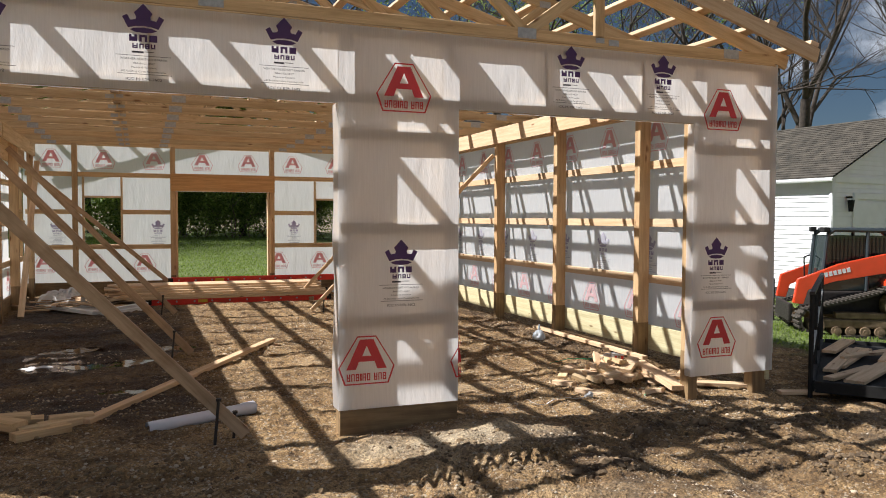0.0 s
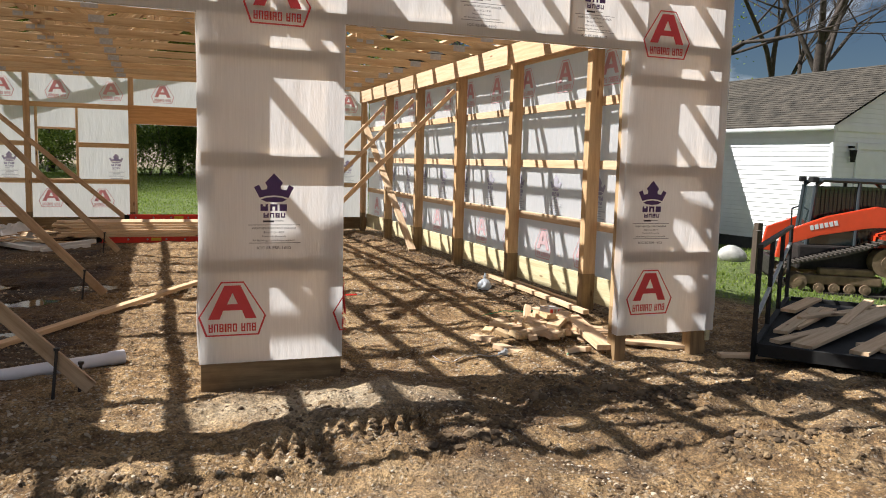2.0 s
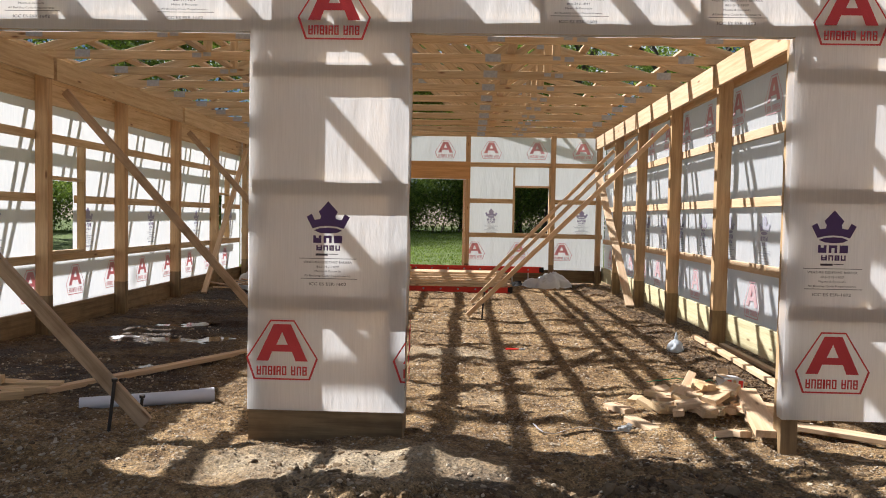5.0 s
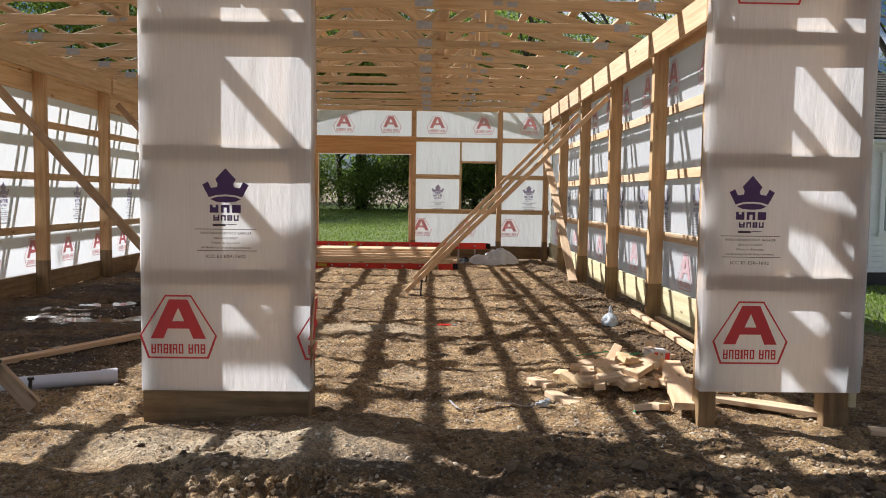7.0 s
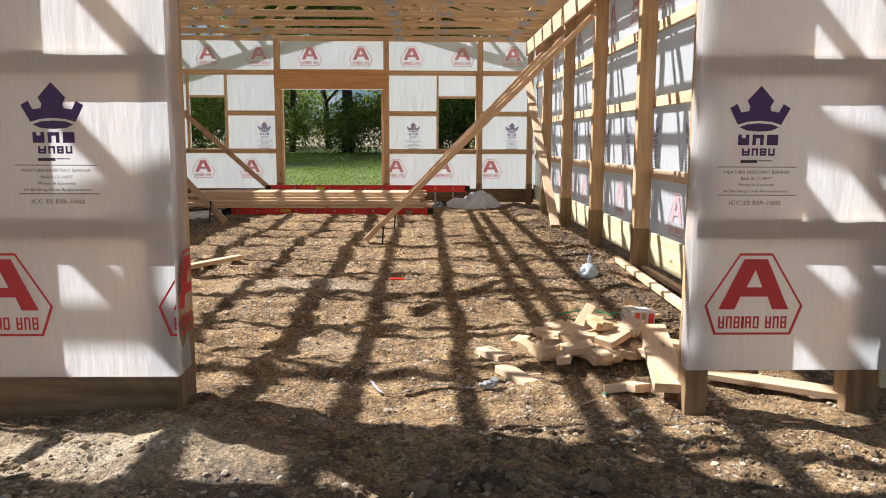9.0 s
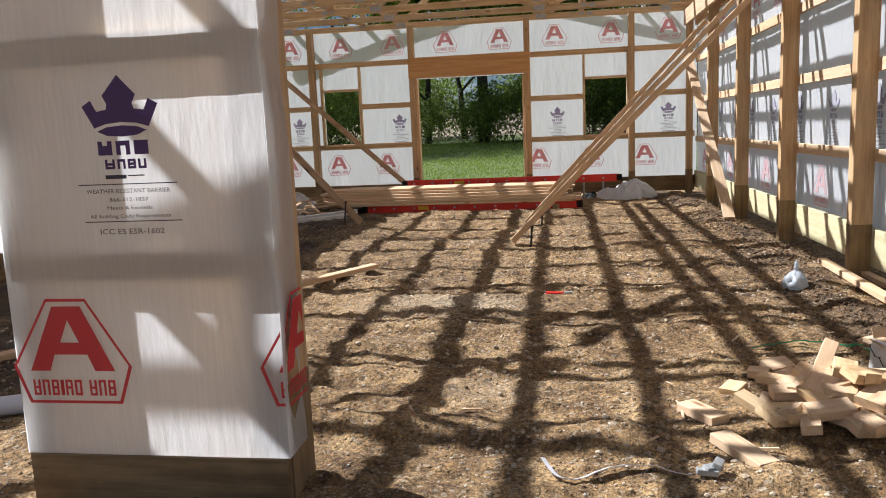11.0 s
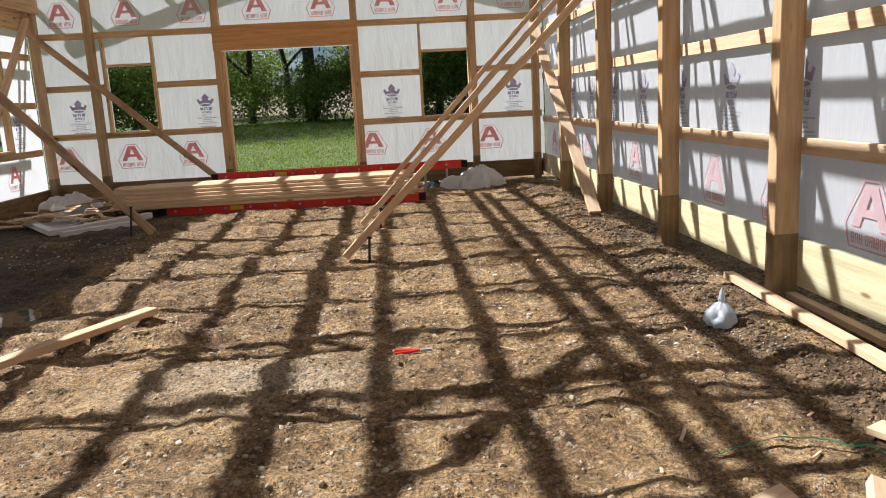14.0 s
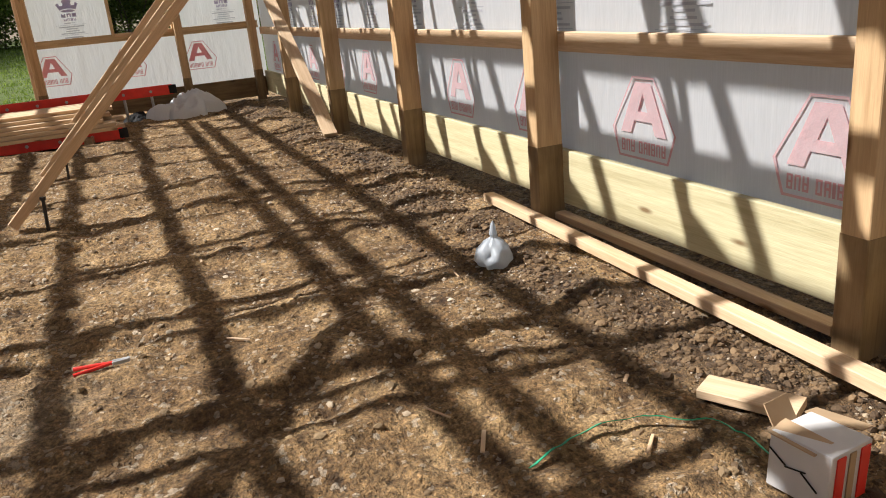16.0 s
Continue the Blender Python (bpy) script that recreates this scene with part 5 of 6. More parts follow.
        shutter = part("shutter", bm, grey_paint, t, "grey louvred shutter", m=w)
        z = z0 + 0.03
        while z < z1:
            bm = bmesh.new()
            add_box(bm, (0.76, 0.04, 0.008), Matrix.Translation((wx, -0.04, z)) @ pose(0, 0, 0, 35))
            part("slat", bm, grey_paint, shutter, m=w)
            z += 0.045
    # garage door, lantern and round ornament on the gable
    gd = bmesh.new()
    add_box(gd, (4.74, 0.03, 2.18), Matrix.Translation((3.22, -0.018, 1.36)))
    garage_door = part("garage_door", gd, white_paint, t, m=g)
    for k in range(4):
        for j in range(4):
            gd = bmesh.new()
            add_box(gd, (1.14, 0.03, 0.5), Matrix.Translation((1.45 + j * 1.18, -0.034, 0.55 + k * 0.54)), 0.006)
            part("panel", gd, white_paint, garage_door, m=g)
    bm = bmesh.new()
    for x in (0.82, 5.62):
        add_box(bm, (0.12, 0.04, 2.25), Matrix.Translation((x, -0.035, 1.4)))
    add_box(bm, (4.9, 0.05, 0.14), Matrix.Translation((3.22, -0.035, 2.58)))
    part("door_trim", bm, white_paint, t, m=g)
    bm = bmesh.new()
    add_box(bm, (0.12, 0.1, 0.05), Matrix.Translation((0.55, -0.07, 2.55)), 0.01)
    add_cyl(bm, (0.55, -0.12, 2.2), (0.55, -0.12, 2.48), 0.05, 0.085, 8)
    part("wall_lantern", bm, black_paint, t, "black wall lantern", m=g)
    bm = bmesh.new()
    for k in range(24):
        a0, a1 = 2 * math.pi * k / 24, 2 * math.pi * (k + 1) / 24
        add_cyl(bm, (3.1 + 0.42 * math.cos(a0), -0.05, eave + 0.72 + 0.42 * math.sin(a0)), (3.1 + 0.42 * math.cos(a1), -0.05, eave + 0.72 + 0.42 * math.sin(a1)), 0.02, 0.02, 6)
    for k in range(4):
        a0 = math.pi * k / 4
        add_cyl(bm, (3.1 - 0.4 * math.cos(a0), -0.05, eave + 0.72 - 0.4 * math.sin(a0)), (3.1 + 0.4 * math.cos(a0), -0.05, eave + 0.72 + 0.4 * math.sin(a0)), 0.012, 0.012, 6)
    part("round_ornament", bm, black_paint, t, "black round metal wall ornament", m=g)
    return t


house()


# ---- tracked loader on the grass ----
def loader():
    t = thing("skid_loader", (6.32, 4.76, gz(6.3, 4.7) + 0.04), "orange tracked skid loader parked on the grass", "loader")
    fwd = Vector((-0.84, 0.54, 0)).normalized()
    left = Vector((-fwd.y, fwd.x, 0))
    base = Matrix.Translation(t.location) @ Matrix((fwd, left, Vector((0, 0, 1)))).transposed().to_4x4() @ Matrix.Diagonal((0.90, 0.90, 0.90, 1))
    # outline of a track: ground run, raised rear sprocket, sloped front
    outl = [(-0.78, 0.02), (0.74, 0.02), (0.98, 0.20), (1.02, 0.36), (0.92, 0.52), (-0.35, 0.86), (-0.62, 0.98), (-0.92, 0.92), (-1.1, 0.68), (-1.04, 0.30)]
    for sgn in (-1, 1):
        y0 = sgn * 0.80
        n = len(outl)
        dense = []
        for i in range(n):
            p, q = Vector(outl[i]), Vector(outl[(i + 1) % n])
            m_ = max(1, int((q - p).length / 0.075))
            dense += [p.lerp(q, k / m_) for k in range(m_)]
        bm = bmesh.new()
        k = len(dense)
        cen = Vector((0, 0.33))
        ring = []
        for p in dense:
            inner = p + (cen - p).normalized() * 0.045
            ring.append([bm.verts.new((p.x, y0 - 0.2, p.y)), bm.verts.new((p.x, y0 + 0.2, p.y)), bm.verts.new((inner.x, y0 + 0.2, inner.y)), bm.verts.new((inner.x, y0 - 0.2, inner.y))])
        for i in range(k):
            a, b = ring[i], ring[(i + 1) % k]
            for j in range(4):
                bm.faces.new((a[j], a[(j + 1) % 4], b[(j + 1) % 4], b[j]))
        bmesh.ops.recalc_face_normals(bm, faces=bm.faces)
        tr = part("track", bm, rubber, t, "muddy black rubber track", m=base)
        for i in range(0, k):
            p, q = dense[i], dense[(i + 1) % k]
            d = q - p
            lug = bmesh.new()
            add_box(lug, (0.04, 0.41, 0.035))
            part("lug", lug, rubber, tr, m=base @ Matrix.Translation((p.x, y0, p.y)) @ Matrix.Rotation(-math.atan2(d.y, d.x), 4, "Y") @ Matrix.Translation((0, 0, -0.018)))
        for x, z, r in ((-0.72, 0.62, 0.25), (0.70, 0.22, 0.15), (-0.4, 0.13, 0.09), (-0.15, 0.13, 0.09), (0.1, 0.13, 0.09), (0.35, 0.13, 0.09)):
            bm = bmesh.new()
            add_cyl(bm, (x, y0 - 0.17, z), (x, y0 + 0.17, z), r, r, 18)
            add_cyl(bm, (x, y0 - 0.19, z), (x, y0 + 0.19, z), r * 0.45, r * 0.45, 12)
            part("roller", bm, mud, t, m=base)
        bm = bmesh.new()
        add_box(bm, (1.3, 0.26, 0.16), Matrix.Translation((-0.02, y0, 0.27)), 0.03)
        add_box(bm, (0.9, 0.22, 0.12), Matrix.Translation((-0.1, y0, 0.42)), 0.03)
        part("track_frame", bm, mud, t, "mud-caked track frame", m=base)
        # lift arm, from the rear tower down to the front
        arm = slab([(-1.15, 1.02), (-1.05, 1.32), (-0.55, 1.38), (0.25, 1.18), (0.72, 0.98), (0.98, 0.88), (1.06, 0.42), (0.88, 0.40), (0.80, 0.68), (0.35, 0.84), (-0.45, 1.0), (-0.8, 1.02)], 0.13)
        bmesh.ops.bevel(arm, geom=arm.edges[:], offset=0.012, segments=2, affect="EDGES")
        am = base @ Matrix.Translation((0, y0 * 0.86 + 0.065, 0.20)) @ Matrix.Rotation(math.pi / 2, 4, "X")
        a_ob = part("lift_arm", arm, orange_paint, t, "orange lift arm", m=am)
        side_z = 0.133 if sgn < 0 else -0.003
        bm = bmesh.new()
        u = 0.10
        for wdt in (1, 1, 1, 1, 1, 1):
            add_box(bm, (0.058, 0.085, 0.004), Matrix.Translation((u, 1.07 - 0.25 * (u - 0.1), side_z)) @ pose(0, 0, 0, 0, 0, -13))
            u += 0.078
        for f in bm.faces:
            f.normal_update()
        part("maker_lettering", bm, white_paint, a_ob, "white block lettering", m=am)
    bm = bmesh.new()
    add_box(bm, (1.7, 1.1, 0.45), Matrix.Translation((-0.2, 0, 0.62)), 0.04)
    part("chassis", bm, dark_steel, t, m=base)
    rear = slab([(-1.45, 0.32), (-0.85, 0.32), (-0.62, 0.82), (-0.62, 1.08), (-1.1, 1.25), (-1.45, 1.2)], 1.5)
    bmesh.ops.bevel(rear, geom=rear.edges[:], offset=0.03, segments=2, affect="EDGES")
    part("engine_hood", rear, orange_paint, t, "orange rear hood", m=base @ Matrix.Translation((0, 0.75, 0)) @ Matrix.Rotation(math.pi / 2, 4, "X"))
    # cab frame with glass and mesh side screens
    cab = bmesh.new()
    prof = [(0.72, 0.75), (0.62, 1.92), (0.5, 2.02), (-0.62, 2.0), (-0.72, 1.9), (-0.72, 0.85)]
    whole = base
    base = base @ Matrix.Translation((-0.22, 0, 0))
    for sgn in (-1, 1):
        for i in range(len(prof)):
            p, q = prof[i], prof[(i + 1) % len(prof)]
            add_cyl(cab, (p[0], sgn * 0.44, p[1]), (q[0], sgn * 0.44, q[1]), 0.04, 0.04, 8)
        add_cyl(cab, (-0.1, sgn * 0.44, 0.85), (-0.1, sgn * 0.44, 2.0), 0.035, 0.035, 8)
    part("cab_frame", cab, cab_dark, t, m=base)
    bm = bmesh.new()
    add_box(bm, (1.24, 0.94, 0.08), Matrix.Translation((-0.06, 0, 2.02)), 0.03)
    part("cab_roof", bm, cab_dark, t, "dark grey cab roof", m=base)
    for sgn in (-1, 1):
        bm = bmesh.new()
        add_poly(bm, [(0.68, sgn * 0.42, 0.85), (0.60, sgn * 0.42, 1.9), (-0.68, sgn * 0.42, 1.9), (-0.7, sgn * 0.42, 0.88)])
        part("side_glass", bm, glass_mat, t, m=base)
        bm = bmesh.new()
        for k in range(12):
            add_box(bm, (1.2, 0.006, 0.008), Matrix.Translation((-0.04, sgn * 0.44, 1.12 + k * 0.065)))
        for k in range(17):
            add_box(bm, (0.008, 0.006, 0.78), Matrix.Translation((-0.6 + k * 0.07, sgn * 0.44, 1.48)))
        part("side_screen", bm, black_paint, t, m=base)
    bm = bmesh.new()
    add_poly(bm, [(0.70, -0.4, 0.85), (0.70, 0.4, 0.85), (0.61, 0.4, 1.9), (0.61, -0.4, 1.9)])
    part("windscreen", bm, glass_mat, t, m=base)
    bm = bmesh.new()
    add_box(bm, (0.12, 0.3, 0.1), Matrix.Translation((0.66, 0.42, 2.02)), 0.02)
    add_box(bm, (0.12, 0.14, 0.1), Matrix.Translation((0.66, -0.42, 2.02)), 0.02)
    part("work_light", bm, black_paint, t, m=base)
    bm = bmesh.new()
    add_cyl(bm, (0.78, -0.48, 0.9), (0.8, -0.48, 1.45), 0.015, 0.015, 8)
    add_cyl(bm, (0.8, -0.48, 1.45), (0.68, -0.48, 1.5), 0.015, 0.015, 8)
    part("grab_rail", bm, black_paint, t, m=base)
    bm = bmesh.new()
    add_box(bm, (0.08, 1.1, 0.34), Matrix.Translation((1.06, 0, 0.42)), 0.02)
    part("hitch_plate", bm, dark_steel, t, "rusty hitch plate", m=whole)
    return t


loader()


# ---- low black trailer with its rail, loaded with planks ----
def trailer():
    t = thing("flat_trailer", (1.0, -0.15, gz(1, -.15)), "low black steel trailer with an upright end rail on the dirt", "trailer")
    base = Matrix.Translation((0.21, -0.23, gz(0.21, -0.23))) @ Matrix.Rotation(radians(40.5), 4, "Z")
    t.location = base.translation
    deck = bmesh.new()
    add_box(deck, (2.6, 1.15, 0.05), Matrix.Translation((1.35, -0.6, 0.10)), 0.006)
    part("deck", deck, black_paint, t, "dark steel deck", m=base)
    for y in (-0.02, -1.2):
        beam("side_rail", tuple(base @ Vector((0.02, y, 0.11))), tuple(base @ Vector((2.68, y, 0.11))), 0.05, 0.1, black_paint, t)
    for x in (0.0, 2.7):
        beam("end_beam", tuple(base @ Vector((x, -1.17, 0.11))), tuple(base @ Vector((x, -0.05, 0.11))), 0.05, 0.1, black_paint, t)
    for x, h in ((0.03, 0.92), (0.9, 0.92), (1.8, 0.92), (2.66, 0.95)):
        beam("upright", tuple(base @ Vector((x, -0.01, 0.0))), tuple(base @ Vector((x, -0.01, h))), 0.032, 0.032, black_paint, t, up=(1, 0, 0))
    beam("top_rail", tuple(base @ Vector((0.0, -0.01, 0.93))), tuple(base @ Vector((2.7, -0.01, 0.93))), 0.045, 0.03, dark_steel, t)
    beam("cross_bar", tuple(base @ Vector((0.05, -0.01, 0.35))), tuple(base @ Vector((2.6, -0.01, 0.75))), 0.03, 0.03, steel, t)
    for x in (0.9, 1.8):
        for y in (-0.15, -1.05):
            bm = bmesh.new()
            add_cyl(bm, (x, y - 0.06, 0.05), (x, y + 0.06, 0.05), 0.08, 0.08, 18)
            part("wheel", bm, rubber, t, m=base)
    return base


tb = trailer()
for k, (p, q, w) in enumerate((((0.12, -0.35, 0.215), (1.9, -0.95, 0.30), 0.17), ((0.15, -0.75, 0.21), (1.1, -1.05, 0.25), 0.14), ((0.9, -0.2, 0.21), (2.0, -0.45, 0.235), 0.16),
                               ((1.5, -0.3, 0.24), (1.9, -1.1, 0.30), 0.10), ((0.55, -1.12, 0.22), (1.6, -1.1, 0.24), 0.1), ((1.2, -0.25, 0.25), (2.4, -1.0, 0.27), 0.05), ((0.35, -1.0, 0.205), (0.55, -0.75, 0.205), 0.09), ((0.6, -0.15, 0.215), (1.9, -0.35, 0.24), 0.12), ((1.0, -0.6, 0.27), (2.3, -0.8, 0.31), 0.09), ((0.2, -0.15, 0.21), (0.9, -0.5, 0.23), 0.1), ((1.6, -0.12, 0.24), (2.5, -0.3, 0.25), 0.14))):
    board("trailer_plank", tuple(tb @ (Vector(p) - Vector((0, 0, 0.06)))), tuple(tb @ (Vector(q) - Vector((0, 0, 0.06)))), w, 0.03, pine_pale, "loose weathered plank thrown on the trailer deck", "board", "trailer planks")
board("loose_board", (0.95, -1.0, gz(.95, -1.) + 0.02), (1.3, -1.12, gz(1.3, -1.1) + 0.02), 0.1, 0.035, pine_old, "short board lying before the trailer", "board")

old_post = wood_mat("old dark post wood", (0.08, 0.06, 0.045), (0.04, 0.03, 0.022))
# rail fence posts and a pale boulder on the lawn
for x, y in ((6.6, 6.7), (8.0, 8.2)):
    p = beam("fence_post", (x, y, gz(x, y) - 0.1), (x, y, gz(x, y) + 0.85), 0.13, 0.13, old_post, None, up=(0, 1, 0))
    tagged(p, "old dark wooden fence post on the lawn", "post", "fence posts")
bm = bmesh.new()
bmesh.ops.create_icosphere(bm, subdivisions=3, radius=0.3)
for v in bm.verts:
    v.co *= 1 + 0.22 * noise.noise(v.co * 3)
    v.co.z *= 0.75
ob = part("boulder", bm, stone_mat, smooth=True)
ob.location = (7.7, 8.6, gz(7.7, 8.6) + 0.12)
tagged(ob, "pale rounded boulder on the lawn", "stone")


# ---- stones and clods, grass ----
def scatter_stones(count, seed, region, smin, smax, material, label):
    r = np.random.RandomState(seed)
    x0, x1, y0, y1 = region
    X, Y = r.uniform(x0, x1, count), r.uniform(y0, y1, count)
    keep = vnoise(X, Y, 1.1, 33) + r.uniform(-0.6, 0.8, count) > 0
    X, Y = X[keep], Y[keep]
    count = len(X)
    Z = ground_z(X, Y)
    S = smin + (smax - smin) * r.uniform(0, 1, count) ** 3
    octa = np.array([(1, 0, 0), (-1, 0, 0), (0, 1, 0), (0, -1, 0), (0, 0, 1), (0, 0, -1)], float)
    tri = np.array([(0, 2, 4), (2, 1, 4), (1, 3, 4), (3, 0, 4), (2, 0, 5), (1, 2, 5), (3, 1, 5), (0, 3, 5)])
    A = r.uniform(0, 6.28, count)
    V = octa[None] * r.uniform(0.5, 1.2, (count, 6, 1)) * np.array([1, 0.8, 0.6])[None, None]
    c, s = np.cos(A)[:, None], np.sin(A)[:, None]
    V = np.stack([V[..., 0] * c - V[..., 1] * s, V[..., 0] * s + V[..., 1] * c, V[..., 2]], -1) * S[:, None, None]
    V = V + np.stack([X, Y, Z + S * 0.2], -1)[:, None]
    F = (tri[None] + 6 * np.arange(count)[:, None, None]).reshape(-1, 3)
    me = bpy.data.meshes.new("gravel")
    me.from_pydata(V.reshape(-1, 3).tolist(), [], F.tolist())
    for p in me.polygons:
        p.use_smooth = True
    me.materials.append(material)
    return tagged(new("gravel", me), label, "gravel", kind="stuff")


def pebble_mat():
    m, n, l, b = mat_base("mixed pebbles", 0.9)
    g = n.new("ShaderNodeNewGeometry")
    r = ramp_node(n, [(0.0, (0.13, 0.085, 0.05)), (0.45, (0.26, 0.18, 0.11)), (0.8, (0.40, 0.32, 0.23)), (1.0, (0.55, 0.50, 0.42))])
    l.new(g.outputs["Random Per Island"], r.inputs[0])
    l.new(r.outputs[0], b.inputs["Base Color"])
    return m


pebbles = pebble_mat()
clods = plain("damp earth clods", (0.17, 0.115, 0.07), 0.95, 0, 0.5, 5, 0.006)
scatter_stones(34000, 3, (-5.2, -0.25, -0.3, 7.0), 0.003, 0.012, pebbles, "scattered small gravel and dirt crumbs on the floor")
scatter_stones(24000, 5, (-7.0, 1.2, -4.2, -0.1), 0.003, 0.014, pebbles, "scattered gravel and mud crumbs before the building")
scatter_stones(7000, 6, (-0.8, -0.1, 1.5, 10.8), 0.004, 0.017, clods, "loose clods of earth along the wall")


def grass(count, seed, region, h, label):
    r = np.random.RandomState(seed)
    x0, x1, y0, y1 = region
    X, Y = r.uniform(x0, x1, count), r.uniform(y0, y1, count)
    keep = vnoise(X, Y, 0.9, 41) + r.uniform(-0.5, 1.3, count) > 0
    X, Y = X[keep], Y[keep]
    n = len(X)
    Z = ground_z(X, Y) - 0.01
    H = h * r.uniform(0.5, 1.3, n)
    A = r.uniform(0, 6.28, n)
    L = r.uniform(0, 0.6, n) * H
    B = r.uniform(0, 6.28, n)
    w = 0.012 + 0.10 * H
    P = np.stack([X, Y, Z], -1)
    dx = np.stack([np.cos(A) * w, np.sin(A) * w, 0 * A], -1)
    tip = P + np.stack([np.cos(B) * L, np.sin(B) * L, H], -1)
    V = np.stack([P - dx, P + dx, tip], 1).reshape(-1, 3)
    F = np.arange(3 * n).reshape(-1, 3)
    me = bpy.data.meshes.new("grass")
    me.from_pydata(V.tolist(), [], F.tolist())
    me.materials.append(grass_mat)
    return tagged(new("grass", me), label, "grass", kind="stuff")


grass(15000, 7, (2.0, 10.0, 0.4, 12.5), 0.06, "short patchy lawn grass")
grass(60000, 8, (-12.0, 2.0, 12.2, 38.0), 0.06, "rough green meadow grass behind the building")
grass(9000, 9, (-16.0, -8.6, 0.0, 12.0), 0.13, "rough green meadow grass beside the building")


# ---- trees ----
def tube(vs, fs, p, q, r1, r2, seg):
    d = (q - p).normalized()
    a = d.orthogonal().normalized()
    b = d.cross(a)
    base = len(vs)
    for c, r in ((p, r1), (q, r2)):
        for k in range(seg):
            t = 2 * math.pi * k / seg
            vs.append(c + (a * math.cos(t) + b * math.sin(t)) * r)
    for k in range(seg):
        fs.append((base + k, base + (k + 1) % seg, base + seg + (k + 1) % seg, base + seg + k))


def grow(r, vs, fs, tips, p, d, length, rad, depth, spread):
    steps = 3
    for k in range(steps):
        d = (d + Vector((r.gauss(0, 0.09), r.gauss(0, 0.09), r.gauss(0.02, 0.06)))).normalized()
        q = p + d * length / steps
        r2 = rad * (0.86 if depth else 0.7)
        tube(vs, fs, p, q, rad, r2, 8 if rad > 0.08 else (5 if rad > 0.02 else 3))
        if depth > 0 and k > 0:
            side_d = (d + Vector((r.gauss(0, spread), r.gauss(0, spread), r.gauss(0.15, 0.3)))).normalized()
            grow(r, vs, fs, tips, q, side_d, length * r.uniform(0.55, 0.75), r2 * 0.55, depth - 1, spread)
        p, rad = q, r2
    tips.append(p)
    if depth > 0:
        for _ in range(2):
            side_d = (d + Vector((r.gauss(0, spread), r.gauss(0, spread), r.gauss(0.1, 0.25)))).normalized()
            grow(r, vs, fs, tips, p, side_d, length * r.uniform(0.6, 0.8), rad * 0.7, depth - 1, spread)


def crown_mesh_of(r, centres, per, spread, size, material, name):
    n = len(centres) * per
    C = np.repeat(np.array([tuple(c) for c in centres]), per, axis=0) + np.random.RandomState(r.randint(0, 9999)).normal(0, spread, (n, 3))
    rs = np.random.RandomState(r.randint(0, 9999))
    U = rs.normal(0, 1, (n, 3))
    U /= np.linalg.norm(U, axis=1)[:, None]
    T = np.cross(U, rs.normal(0, 1, (n, 3)))
    T /= np.linalg.norm(T, axis=1)[:, None] + 1e-9
    S = size * rs.uniform(0.6, 1.3, (n, 1))
    V = np.stack([C - U * S, C + T * S * 0.55, C + U * S, C - T * S * 0.55], 1).reshape(-1, 3)
    V[:, 2] = np.maximum(V[:, 2], 0.02)
    F = np.arange(4 * n).reshape(-1, 4)
    me = bpy.data.meshes.new(name)
    me.from_pydata(V.tolist(), [], F.tolist())
    me.materials.append(material)
    return me


def tree(x, y, h, rad, seed, leafy=0, material=None, depth=4, wood=None, label="", spread=0.55, size=0.13):
    r = random.Random(seed)
    z = gz(x, y)
    t = thing("tree", (x, y, z), label, "tree", "trees behind the lot")
    vs, fs, tips = [], [], []
    grow(r, vs, fs, tips, Vector((0, 0, -0.2)), Vector((r.gauss(0, 0.06), r.gauss(0, 0.06), 1)).normalized(), h * 0.42, rad, depth, spread)
    me = bpy.data.meshes.new("trunk")
    me.from_pydata([tuple(v) for v in vs], [], fs)
    for p in me.polygons:
        p.use_smooth = True
    me.materials.append(wood or bark)
    m = Matrix.Translation(t.location)
    part_mesh("trunk", me, t, m)
    if leafy:
        part_mesh("crown", crown_mesh_of(r, tips, leafy, h * 0.07 + 0.15, size, material or leaf, "crown"), t, m)
    return t


BARE = "tall bare tree with many fine twigs against the sky"
LEAFY = "spreading tree with fresh green leaves behind the meadow"
for k, (x, y, h) in enumerate(((20.5, 19.5, 17), (25, 25, 16), (16.5, 27, 16), (11.0, 31, 17), (6.5, 34, 16), (30, 20, 15), (20, 33, 15), (1.5, 36, 17), (23.5, 31, 17), (27.5, 29, 16), (15, 21.5, 13))):
    tree(x, y, h, 0.3 + 0.02 * (k % 4), 100 + k, 0 if k not in (3, 6) else 3, leaf, 6 if k in (0, 1, 5) else 5, bark, BARE, 0.6, 0.09)
for k, (x, y, h) in enumerate(((-6.2, 38.5, 13), (-9.5, 40, 9), (-3.0, 41, 9), (0.2, 40, 10), (-12.5, 39, 11), (3.5, 39, 10), (-16.5, 37, 12), (-20, 33, 12), (7.5, 40, 11), (-23, 27, 12), (-24, 20, 11), (-25, 12, 12), (-22, 5, 10), (-1.2, 44, 12), (-8.0, 45, 11))):
    tree(x, y, h, 0.22 if k else 0.36, 200 + k, 40, leaf if k % 3 else leaf_deep, 4, bark_dark, LEAFY, 0.55, 0.10)


